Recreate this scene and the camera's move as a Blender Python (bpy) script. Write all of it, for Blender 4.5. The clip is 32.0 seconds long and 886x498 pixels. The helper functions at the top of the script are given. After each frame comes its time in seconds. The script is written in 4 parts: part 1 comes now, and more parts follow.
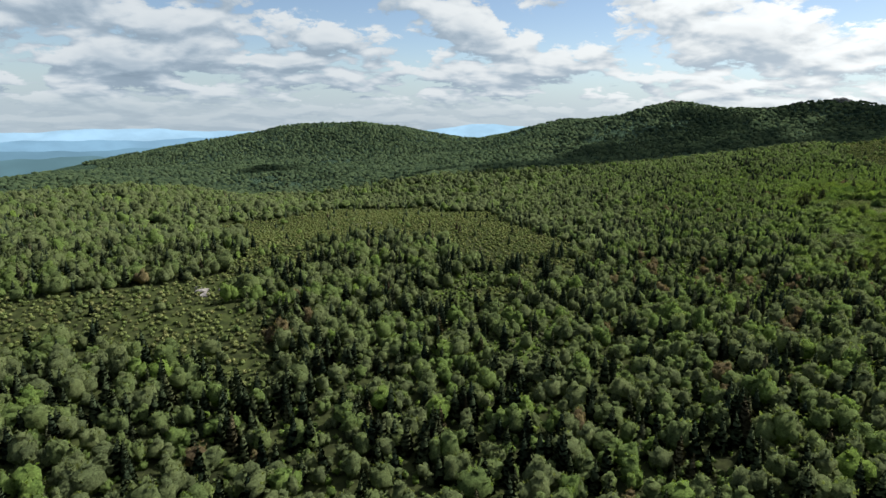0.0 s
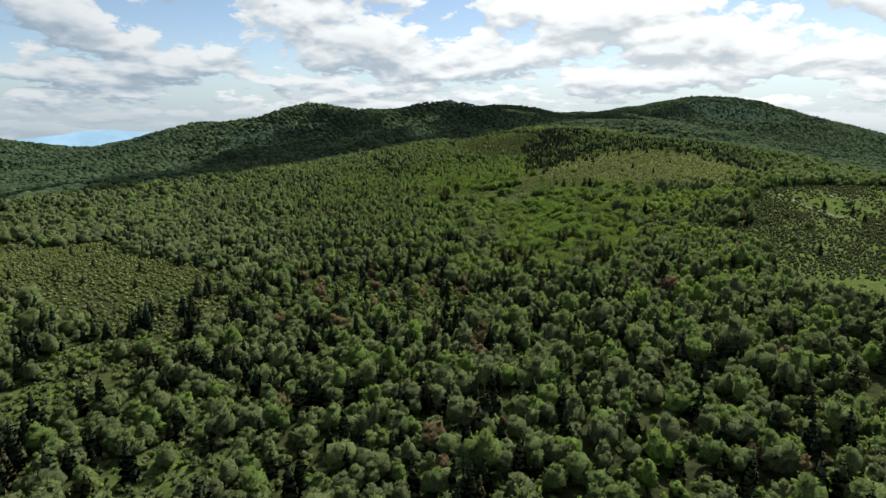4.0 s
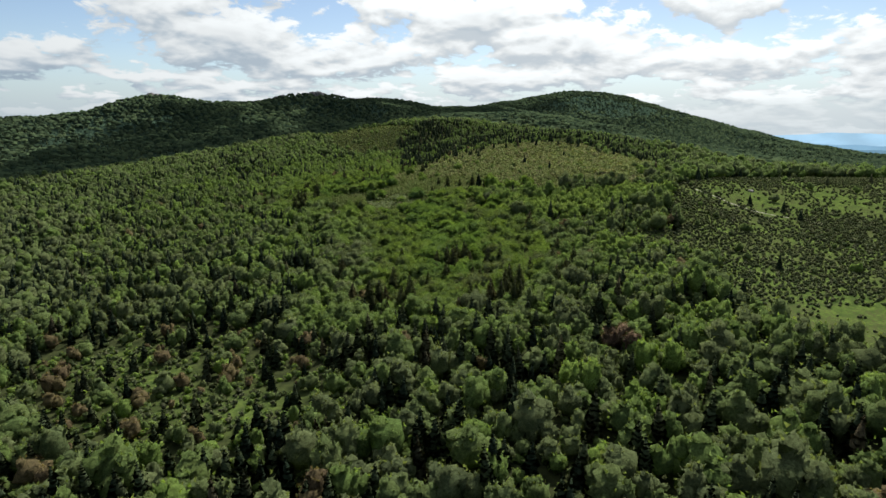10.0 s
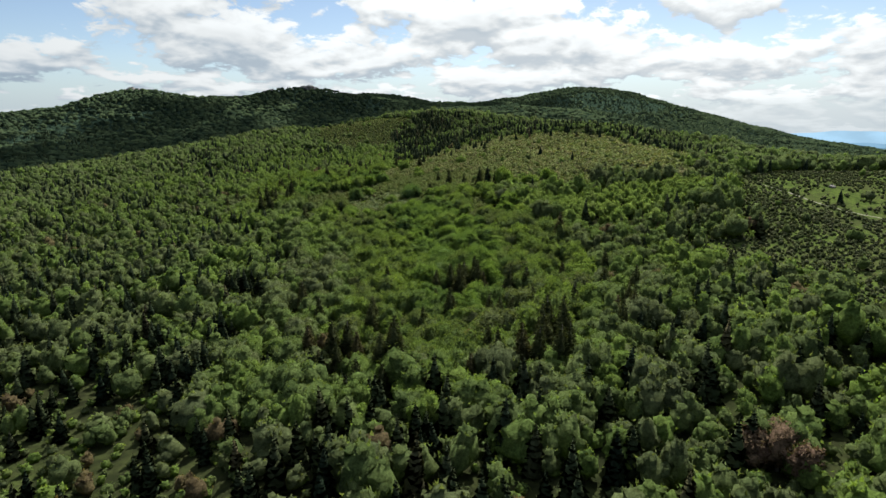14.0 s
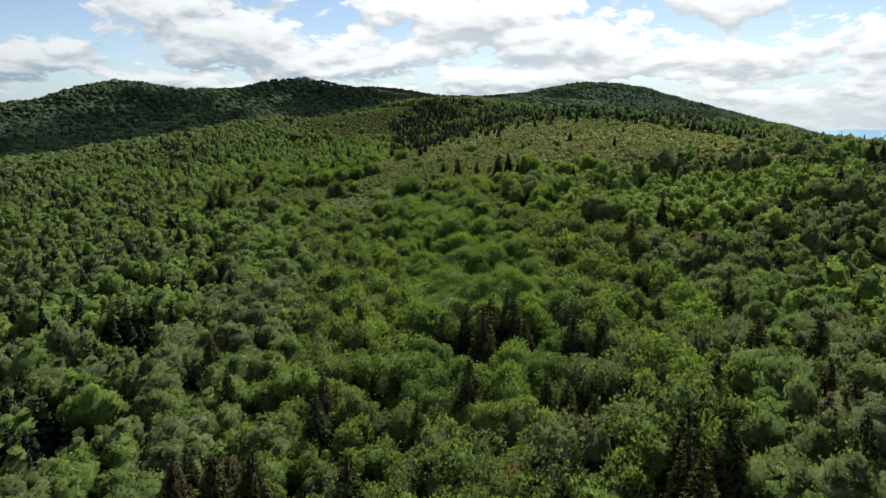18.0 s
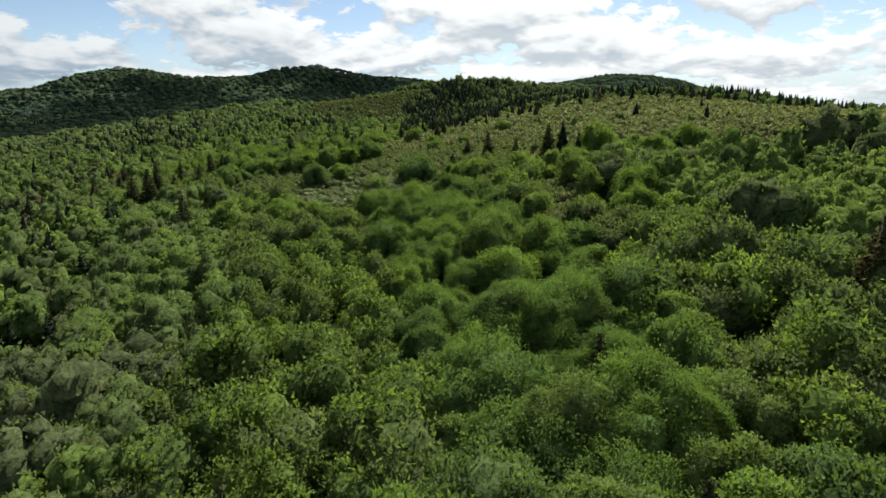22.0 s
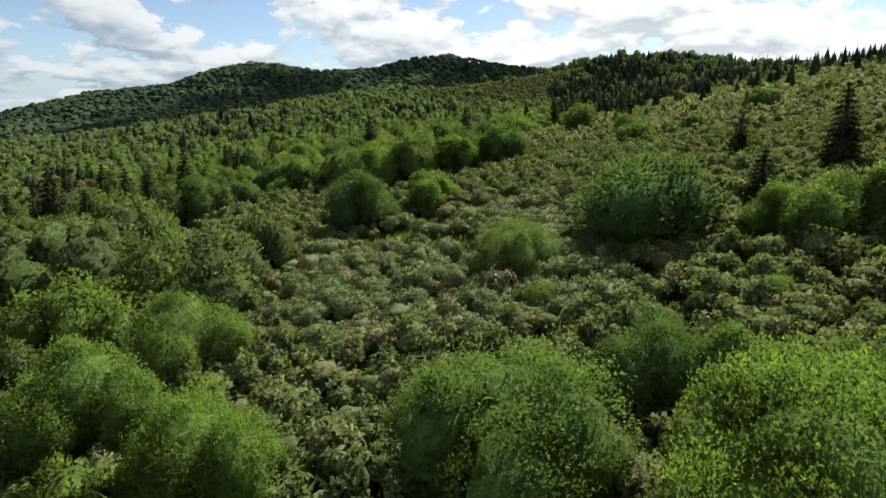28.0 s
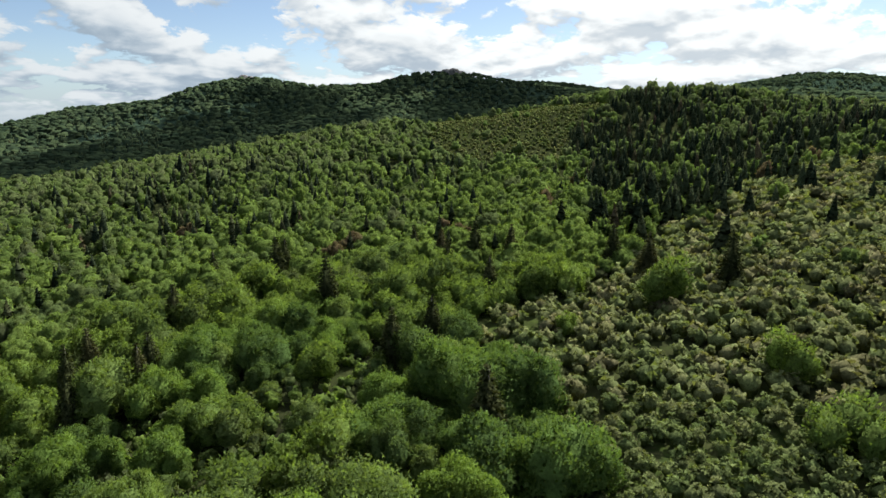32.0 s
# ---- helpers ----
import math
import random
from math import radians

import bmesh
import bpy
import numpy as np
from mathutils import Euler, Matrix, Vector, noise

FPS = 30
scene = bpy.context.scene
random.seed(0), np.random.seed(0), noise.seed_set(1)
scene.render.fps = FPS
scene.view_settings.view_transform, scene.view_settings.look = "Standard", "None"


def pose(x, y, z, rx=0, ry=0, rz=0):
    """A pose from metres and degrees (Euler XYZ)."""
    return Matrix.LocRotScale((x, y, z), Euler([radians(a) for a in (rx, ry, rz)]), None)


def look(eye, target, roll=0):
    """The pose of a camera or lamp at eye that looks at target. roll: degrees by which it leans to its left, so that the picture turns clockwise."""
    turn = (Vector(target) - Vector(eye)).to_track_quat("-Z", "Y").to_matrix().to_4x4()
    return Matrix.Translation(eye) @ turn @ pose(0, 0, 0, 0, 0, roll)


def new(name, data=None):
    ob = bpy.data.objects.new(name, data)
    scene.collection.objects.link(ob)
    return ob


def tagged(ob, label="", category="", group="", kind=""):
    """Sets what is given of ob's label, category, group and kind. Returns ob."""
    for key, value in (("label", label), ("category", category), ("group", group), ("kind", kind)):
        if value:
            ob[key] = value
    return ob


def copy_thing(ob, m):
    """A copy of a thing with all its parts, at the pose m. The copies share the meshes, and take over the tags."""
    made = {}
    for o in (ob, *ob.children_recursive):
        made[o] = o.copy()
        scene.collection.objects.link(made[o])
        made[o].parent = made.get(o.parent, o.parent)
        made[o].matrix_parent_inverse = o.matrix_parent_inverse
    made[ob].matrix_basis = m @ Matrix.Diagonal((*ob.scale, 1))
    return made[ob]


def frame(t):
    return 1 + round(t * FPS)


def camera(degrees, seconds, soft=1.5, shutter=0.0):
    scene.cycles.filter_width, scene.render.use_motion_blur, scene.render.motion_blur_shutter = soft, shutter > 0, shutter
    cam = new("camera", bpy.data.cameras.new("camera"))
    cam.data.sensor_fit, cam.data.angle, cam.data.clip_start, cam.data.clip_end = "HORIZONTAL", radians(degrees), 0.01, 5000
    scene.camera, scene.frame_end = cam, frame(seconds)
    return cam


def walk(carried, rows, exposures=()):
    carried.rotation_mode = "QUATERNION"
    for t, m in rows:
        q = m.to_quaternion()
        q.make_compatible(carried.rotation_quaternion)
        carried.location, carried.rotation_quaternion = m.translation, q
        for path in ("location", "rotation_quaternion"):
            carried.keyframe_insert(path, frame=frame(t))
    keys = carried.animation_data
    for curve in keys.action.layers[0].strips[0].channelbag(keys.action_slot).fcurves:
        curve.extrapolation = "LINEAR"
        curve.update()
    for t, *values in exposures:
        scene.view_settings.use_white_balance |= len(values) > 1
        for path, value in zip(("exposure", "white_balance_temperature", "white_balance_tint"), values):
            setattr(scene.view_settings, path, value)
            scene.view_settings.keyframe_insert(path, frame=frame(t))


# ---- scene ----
cam = camera(73.7, 32.0, 1.5)
METRES, EYE, TILT, LEAN, TURN = 500.0, 125.0, -13.0, -0.6, 0.0
ROWS = [
    (0.0, 0.0, 0.0, 0.0, 0.0, 0.0, -0.0),
    (0.5, 0.0003, 0.0124, 0.0025, -4.16, -0.0, 1.05),
    (1.0, 0.0015, 0.0252, 0.0051, -8.21, -0.12, 2.08),
    (1.5, 0.0034, 0.0378, 0.008, -12.32, -0.29, 3.11),
    (2.0, 0.0067, 0.0501, 0.0104, -16.36, -0.5, 4.13),
    (2.5, 0.0107, 0.0623, 0.0132, -20.49, -0.83, 5.1),
    (3.0, 0.0159, 0.0742, 0.0157, -24.53, -1.22, 6.04),
    (3.5, 0.0218, 0.0863, 0.0182, -28.55, -1.6, 6.9),
    (4.0, 0.0288, 0.0979, 0.0206, -32.52, -2.0, 7.71),
    (4.5, 0.0366, 0.1091, 0.0232, -36.51, -2.48, 8.47),
    (6.5, 0.0736, 0.1487, 0.0312, -44.37, -3.56, 9.76),
    (7.0, 0.0835, 0.1588, 0.0313, -44.31, -3.64, 9.72),
    (7.5, 0.0939, 0.1696, 0.0317, -44.25, -3.74, 9.68),
    (8.0, 0.1047, 0.1808, 0.032, -44.18, -3.8, 9.68),
    (8.5, 0.1156, 0.1921, 0.0322, -44.11, -3.89, 9.71),
    (9.0, 0.1269, 0.2034, 0.0324, -44.03, -3.93, 9.74),
    (9.5, 0.1382, 0.215, 0.0326, -44.0, -3.97, 9.76),
    (10.0, 0.1494, 0.2266, 0.0327, -43.98, -3.98, 9.76),
    (10.5, 0.1607, 0.2384, 0.0326, -43.98, -3.93, 9.78),
    (11.0, 0.1721, 0.2503, 0.0328, -43.98, -3.95, 9.78),
    (11.5, 0.1836, 0.2624, 0.0329, -44.0, -3.9, 9.81),
    (12.0, 0.1948, 0.2743, 0.033, -44.02, -3.89, 9.84),
    (12.5, 0.2059, 0.2861, 0.0332, -44.04, -3.88, 9.88),
    (13.0, 0.2172, 0.298, 0.0333, -44.05, -3.88, 9.91),
    (13.5, 0.2287, 0.31, 0.0334, -44.03, -3.9, 9.93),
    (14.0, 0.2401, 0.322, 0.0335, -44.02, -3.92, 9.95),
    (14.5, 0.2515, 0.3341, 0.0336, -43.99, -3.93, 9.97),
    (16.5, 0.2973, 0.3834, 0.0346, -43.87, -3.8, 9.89),
    (17.0, 0.3086, 0.3954, 0.0344, -43.81, -3.79, 9.85),
    (17.5, 0.32, 0.4075, 0.0342, -43.74, -3.83, 9.85),
    (18.0, 0.3314, 0.4198, 0.0338, -43.67, -3.87, 9.88),
    (18.5, 0.343, 0.432, 0.0336, -43.59, -3.9, 9.84),
    (19.0, 0.3545, 0.4443, 0.0333, -43.48, -3.86, 9.82),
    (19.5, 0.3661, 0.4566, 0.0331, -43.37, -3.84, 9.83),
    (20.0, 0.3774, 0.4688, 0.0329, -43.29, -3.82, 9.77),
    (20.5, 0.3888, 0.4811, 0.0327, -43.24, -3.89, 9.73),
    (21.0, 0.4001, 0.4933, 0.0327, -42.74, -3.86, 9.65),
    (21.5, 0.4112, 0.5055, 0.0328, -42.19, -3.81, 9.56),
    (22.0, 0.4224, 0.5178, 0.0329, -41.67, -3.76, 9.48),
    (22.5, 0.4334, 0.5303, 0.0333, -41.06, -3.68, 9.37),
    (23.0, 0.4442, 0.5429, 0.0347, -39.8, -3.44, 9.17),
    (23.5, 0.4548, 0.5556, 0.0361, -38.42, -3.24, 8.9),
    (24.0, 0.4651, 0.5686, 0.0377, -37.05, -3.04, 8.66),
    (24.5, 0.4753, 0.582, 0.0392, -35.67, -2.84, 8.38),
    (25.0, 0.485, 0.5953, 0.0406, -34.3, -2.63, 8.09),
    (25.5, 0.4945, 0.6088, 0.0423, -32.91, -2.44, 7.82),
    (27.5, 0.529, 0.663, 0.051, -29.1, -2.05, 7.64),
    (28.0, 0.5374, 0.6769, 0.054, -29.04, -2.02, 7.63),
    (28.5, 0.5457, 0.6907, 0.057, -29.01, -1.99, 7.62),
    (29.0, 0.5542, 0.7041, 0.063, -28.9, -1.96, 7.65),
    (29.5, 0.5628, 0.7167, 0.0717, -28.78, -1.89, 7.54),
    (30.0, 0.5706, 0.7281, 0.08, -28.7, -1.85, 7.5),
    (30.5, 0.5775, 0.738, 0.0884, -28.68, -1.76, 7.47),
    (31.0, 0.5837, 0.7466, 0.0966, -28.73, -1.66, 7.42),
    (31.5, 0.5894, 0.7545, 0.1047, -28.75, -1.65, 7.42),
    (32.0, 0.595, 0.7618, 0.1125, -28.74, -1.63, 7.4),
]
walk(cam, [(t, pose(0, 0, EYE, TILT, LEAN, TURN) @ pose(METRES * x, METRES * y, METRES * z, 90 + pitch, roll, yaw)) for t, x, y, z, yaw, pitch, roll in ROWS],
     exposures=((0.0, 0.92), (3.0, 0.90), (7.0, 0.80), (13.0, 0.82), (20.0, 0.87), (25.0, 0.88), (28.0, 0.98), (32.0, 0.96)))

# ---- light ----
SUN_BEARING, SUN_HEIGHT = radians(63), radians(46)
SUN_WAY = Vector((math.sin(SUN_BEARING) * math.cos(SUN_HEIGHT), math.cos(SUN_BEARING) * math.cos(SUN_HEIGHT), math.sin(SUN_HEIGHT)))
sun = new("sun", bpy.data.lights.new("sun", "SUN"))
sun.data.energy, sun.data.angle, sun.data.color = 5.0, radians(0.6), (1.0, 0.965, 0.87)
sun.matrix_world = look(SUN_WAY * 3000, (0, 0, 0))


class Nodes:
    """Short hand for building a node tree."""

    def __init__(self, tree):
        self.tree = tree
        tree.nodes.clear()

    def add(self, kind, values=(), **settings):
        n = self.tree.nodes.new(kind)
        for key, value in settings.items():
            setattr(n, key, value)
        for key, value in dict(values).items():
            self.feed(value, n.inputs[key])
        return n

    def feed(self, value, socket):
        if isinstance(value, bpy.types.NodeSocket):
            self.tree.links.new(value, socket)
        else:
            socket.default_value = value

    def math(self, operation, a, b=0.0, c=0.0, clamp=False):
        return self.add("ShaderNodeMath", {0: a, 1: b, 2: c}, operation=operation, use_clamp=clamp).outputs[0]

    def vmath(self, operation, a, b=(0, 0, 0)):
        return self.add("ShaderNodeVectorMath", {0: a, 1: b}, operation=operation).outputs

    def noise(self, vector, scale, detail=4.0, rough=0.55, distort=0.0):
        return self.add("ShaderNodeTexNoise", {"Vector": vector, "Scale": scale, "Detail": detail, "Roughness": rough, "Distortion": distort}).outputs["Fac"]

    def span(self, value, a, b, c=0.0, d=1.0, smooth=True):
        return self.add("ShaderNodeMapRange", {"Value": value, "From Min": a, "From Max": b, "To Min": c, "To Max": d},
                        interpolation_type="SMOOTHSTEP" if smooth else "LINEAR").outputs["Result"]

    def mix(self, fac, a, b, blend="MIX"):
        n = self.add("ShaderNodeMix", {"Factor": fac}, data_type="RGBA", blend_type=blend)
        self.feed(a, n.inputs[6])
        self.feed(b, n.inputs[7])
        return n.outputs[2]

    def ramp(self, fac, stops):
        n = self.add("ShaderNodeValToRGB", {"Fac": fac})
        e = n.color_ramp.elements
        while len(e) < len(stops):
            e.new(0.5)
        for item, (at, col) in zip(e, stops):
            item.position, item.color = at, (*col, 1)
        return n.outputs["Color"]


world = bpy.data.worlds.new("sky")
scene.world = world
world.use_nodes = True
N = Nodes(world.node_tree)
way = N.vmath("NORMALIZE", N.add("ShaderNodeTexCoord").outputs["Generated"])[0]
parts = N.add("ShaderNodeSeparateXYZ", {0: way}).outputs
sky = N.add("ShaderNodeTexSky", sky_type="NISHITA", sun_disc=False, sun_elevation=SUN_HEIGHT, sun_rotation=SUN_BEARING,
            altitude=1500, air_density=1.0, dust_density=1.2, ozone_density=1.2).outputs["Color"]
flat_way = N.vmath("NORMALIZE", N.add("ShaderNodeCombineXYZ", {0: parts["X"], 1: parts["Y"], 2: 0.0}).outputs[0])[0]
spread_out = N.math("POWER", N.math("ADD", N.math("MAXIMUM", parts["Z"], -0.06), 0.15), -0.62)
flat = N.vmath("SCALE", flat_way)
N.feed(spread_out, flat[0].node.inputs["Scale"])
flat = flat[0]


def cloud_mass(at, crumbs):
    """How thick the clouds are at a place of the sky."""
    wide, heap = N.noise(at, 1.1, 2.0, 0.5), N.noise(at, 3.6, 3.0, 0.5, 0.3)
    mass = N.math("ADD", N.math("MULTIPLY", wide, 0.42), N.math("MULTIPLY", heap, 0.38))
    return N.math("ADD", mass, N.math("MULTIPLY", N.noise(at, 11.0, 8.0, 0.62, 0.3) if crumbs else 0.5, 0.27))


density = cloud_mass(flat, True)
soft_mass = cloud_mass(flat, False)
higher = N.vmath("SCALE", flat)
N.feed(0.965, higher[0].node.inputs["Scale"])
above = cloud_mass(higher[0], False)
cover = N.span(density, 0.492, 0.532)
lit = N.span(N.math("SUBTRACT", N.math("ADD", N.math("MULTIPLY", density, 0.45), N.math("MULTIPLY", soft_mass, 0.55)), above), -0.06, 0.055)
thick = N.span(soft_mass, 0.56, 0.70)
glow = N.math("POWER", N.math("MAXIMUM", N.vmath("DOT_PRODUCT", way, tuple(SUN_WAY))[1], 0.0), 3.0)
shade = N.math("MULTIPLY", N.math("ADD", 0.66, N.math("MULTIPLY", lit, 0.46)), N.math("SUBTRACT", 1.0, N.math("MULTIPLY", thick, 0.28)))
bright = N.math("MULTIPLY", shade, N.math("ADD", 0.74, N.math("MULTIPLY", glow, 1.0)))
cloud_col = N.mix(N.span(bright, 0.35, 1.0), (0.63, 0.84, 1.06, 1), (0.945, 0.99, 1.01, 1))
cloud_light = N.vmath("SCALE", cloud_col)
scale_node = cloud_light[0].node
N.feed(bright, scale_node.inputs["Scale"])
sky_light = N.vmath("SCALE", sky)
N.feed(0.125, sky_light[0].node.inputs["Scale"])
haze = N.span(parts["Z"], 0.0, 0.10, 1.0, 0.0)
veil_col = N.vmath("SCALE", (0.62, 0.80, 0.98))
N.feed(N.math("ADD", 0.72, N.math("MULTIPLY", glow, 0.55)), veil_col[0].node.inputs["Scale"])
blue = N.mix(N.math("MULTIPLY", haze, 0.75), sky_light[0], veil_col[0])
faded = N.math("MULTIPLY", cover, N.span(parts["Z"], 0.0, 0.03, 0.3, 1.0))
mixed = N.mix(faded, blue, cloud_light[0])
back = N.add("ShaderNodeBackground", {"Color": mixed, "Strength": 0.50})
N.add("ShaderNodeOutputWorld", {"Surface": back.outputs[0]})


# ---- materials ----
def material(name):
    m = bpy.data.materials.new(name)
    m.use_nodes = True
    return m, Nodes(m.node_tree)


def leaf_material(name, stops, source, through_light=0.3, rough=0.8, grain=0.28, gloss=0.0, fine=1.7, mottle=(0.48, 1.50)):
    """Foliage: a hue for each plant, a lighter or darker tone for each leaf cluster, light coming through."""
    m, n = material(name)
    if source == "object":
        pick = n.add("ShaderNodeObjectInfo").outputs["Random"]
    else:
        pick = n.add("ShaderNodeAttribute", attribute_name="tint").outputs["Fac"]
    col = n.ramp(pick, stops)
    geo = n.add("ShaderNodeNewGeometry").outputs
    isle = geo["Random Per Island"]
    patch = n.noise(geo["Position"], 0.8, 3.0, 0.6)
    tone = n.math("MULTIPLY", n.span(isle, 0, 1, 1 - grain, 1 + grain, False), n.span(patch, 0.3, 0.7, 0.78, 1.2))
    lit = n.vmath("SCALE", col)
    values = {"Roughness": rough, "Specular IOR Level": gloss}
    if fine:
        sprays = n.noise(geo["Position"], fine, 4.0, 0.7, 0.5)
        tone = n.math("MULTIPLY", tone, n.span(sprays, 0.34, 0.66, mottle[0], mottle[1], False))
        values["Normal"] = n.add("ShaderNodeBump", {"Height": sprays, "Strength": 0.8, "Distance": 0.85 / fine}).outputs[0]
    n.feed(tone, lit[0].node.inputs["Scale"])
    base = n.mix(n.math("MULTIPLY", isle, 0.18), lit[0], (0.16, 0.17, 0.05, 1))
    values["Base Color"] = base
    face = n.add("ShaderNodeBsdfPrincipled", values)
    clear = n.add("ShaderNodeBsdfTranslucent", {"Color": n.mix(1.0, base, (1.25, 1.3, 0.6, 1), "MULTIPLY")})
    out = n.add("ShaderNodeMixShader", {0: through_light, 1: face.outputs[0], 2: clear.outputs[0]})
    n.add("ShaderNodeOutputMaterial", {"Surface": out.outputs[0]})
    return m


BROADLEAF = [(0.0, (0.084, 0.132, 0.046)), (0.2, (0.070, 0.122, 0.040)), (0.5, (0.093, 0.158, 0.042)),
             (0.8, (0.120, 0.196, 0.044)), (1.0, (0.122, 0.174, 0.058))]
BROWNING = [(0.0, (0.086, 0.108, 0.053)), (0.2, (0.088, 0.120, 0.049)), (0.5, (0.090, 0.138, 0.042)), (0.78, (0.109, 0.168, 0.040)), (0.88, (0.150, 0.214, 0.050)), (0.95, (0.120, 0.140, 0.080)), (1.0, (0.104, 0.080, 0.048))]
LIME = [(0.0, (0.106, 0.172, 0.046)), (0.5, (0.124, 0.198, 0.043)), (1.0, (0.122, 0.180, 0.058))]
# Far forest green pulled towards blue to stand in for distance haze.
MOUNTAIN_HAZE = [(0.0, (0.028, 0.048, 0.033)), (0.4, (0.033, 0.056, 0.035)), (0.8, (0.040, 0.066, 0.037)), (1.0, (0.048, 0.066, 0.041))]
NEEDLE = [(0.0, (0.036, 0.046, 0.024)), (0.6, (0.046, 0.058, 0.028)), (0.9, (0.058, 0.060, 0.032)), (1.0, (0.070, 0.056, 0.036))]
HEATH = [(0.0, (0.090, 0.126, 0.048)), (0.35, (0.112, 0.142, 0.057)), (0.7, (0.134, 0.148, 0.068)), (0.92, (0.150, 0.140, 0.078)), (1.0, (0.114, 0.166, 0.048))]
HEATH_GREEN = [(0.0, (0.094, 0.138, 0.056)), (0.5, (0.118, 0.154, 0.060)), (0.85, (0.140, 0.162, 0.070)), (1.0, (0.158, 0.154, 0.080))]
MAT_LEAF = leaf_material("broadleaf", BROADLEAF, "object", 0.40, grain=0.12, fine=2.6, mottle=(0.66, 1.36))
MAT_LEAF_FAR = leaf_material("broadleaf_forest", BROWNING, "tint", 0.46, grain=0.16, fine=2.2)
MAT_MOUNTAIN_HAZE = leaf_material("hazed_mountain_forest", MOUNTAIN_HAZE, "tint", 0.25, fine=0)
MAT_LIME = leaf_material("young_leaf", LIME, "object", 0.45, grain=0.12, fine=2.6, mottle=(0.66, 1.36))
MAT_NEEDLE = leaf_material("needles", NEEDLE, "object", 0.30, fine=0)
MAT_NEEDLE_FAR = leaf_material("needles_forest", [(0.0, (0.019, 0.031, 0.021)), (0.7, (0.027, 0.042, 0.026)), (0.93, (0.042, 0.048, 0.029)), (1.0, (0.080, 0.062, 0.042))], "tint", 0.12)
MAT_HEATH = leaf_material("heath_leaf", HEATH_GREEN, "object", 0.3, 0.6, gloss=0.08, fine=6.0)
MAT_HEATH_FAR = leaf_material("heath_leaf_far", HEATH, "tint", 0.3, 0.6, fine=4.5)
MAT_HEATH_WEST = leaf_material("western_heath_leaf", [(0.0, (0.080, 0.110, 0.040)), (0.5, (0.108, 0.128, 0.050)), (0.85, (0.132, 0.132, 0.062)), (1.0, (0.146, 0.126, 0.072))], "tint", 0.28, 0.6, fine=3.0)
MAT_RED = leaf_material("reddish_leaf", [(0, (0.112, 0.072, 0.056)), (1, (0.120, 0.078, 0.060))], "object", 0.25)


def plain(name, a, b, scale, rough=0.85, bump=0.4, dist=0.05):
    """A rough natural surface between two tones, with grain at two sizes and fine relief."""
    m, n = material(name)
    at = n.add("ShaderNodeTexCoord").outputs["Object"]
    wide, small = n.noise(at, scale, 4.0), n.noise(at, scale * 9, 5.0, 0.65)
    f = n.math("ADD", n.math("MULTIPLY", wide, 0.6), n.math("MULTIPLY", small, 0.4))
    col = n.mix(n.span(f, 0.35, 0.65), (*a, 1), (*b, 1))
    rel = n.add("ShaderNodeBump", {"Height": f, "Strength": bump, "Distance": dist})
    p = n.add("ShaderNodeBsdfPrincipled", {"Base Color": col, "Roughness": rough, "Normal": rel.outputs[0]})
    n.add("ShaderNodeOutputMaterial", {"Surface": p.outputs[0]})
    return m


MAT_BARK = plain("bark", (0.10, 0.085, 0.070), (0.20, 0.18, 0.155), 3.0)
MAT_DEAD = plain("weathered_wood", (0.22, 0.20, 0.18), (0.36, 0.34, 0.31), 3.0)
MAT_ROCK = plain("pale_rock", (0.10, 0.09, 0.085), (0.20, 0.185, 0.175), 0.8, 0.85, 0.8, 0.2)
MAT_GRASS = leaf_material("mountain_grass", [(0.0, (0.090, 0.140, 0.028)), (0.6, (0.125, 0.190, 0.036)), (1.0, (0.150, 0.185, 0.060))], "tint", 0.4)
MAT_TURF_SHRUB = leaf_material("meadow_shrub_leaf", [(0.0, (0.040, 0.056, 0.028)), (0.6, (0.058, 0.070, 0.038)), (1.0, (0.080, 0.084, 0.054))], "tint", 0.2)
MAT_TRAIL = plain("trodden_earth", (0.15, 0.14, 0.105), (0.25, 0.235, 0.185), 0.7)


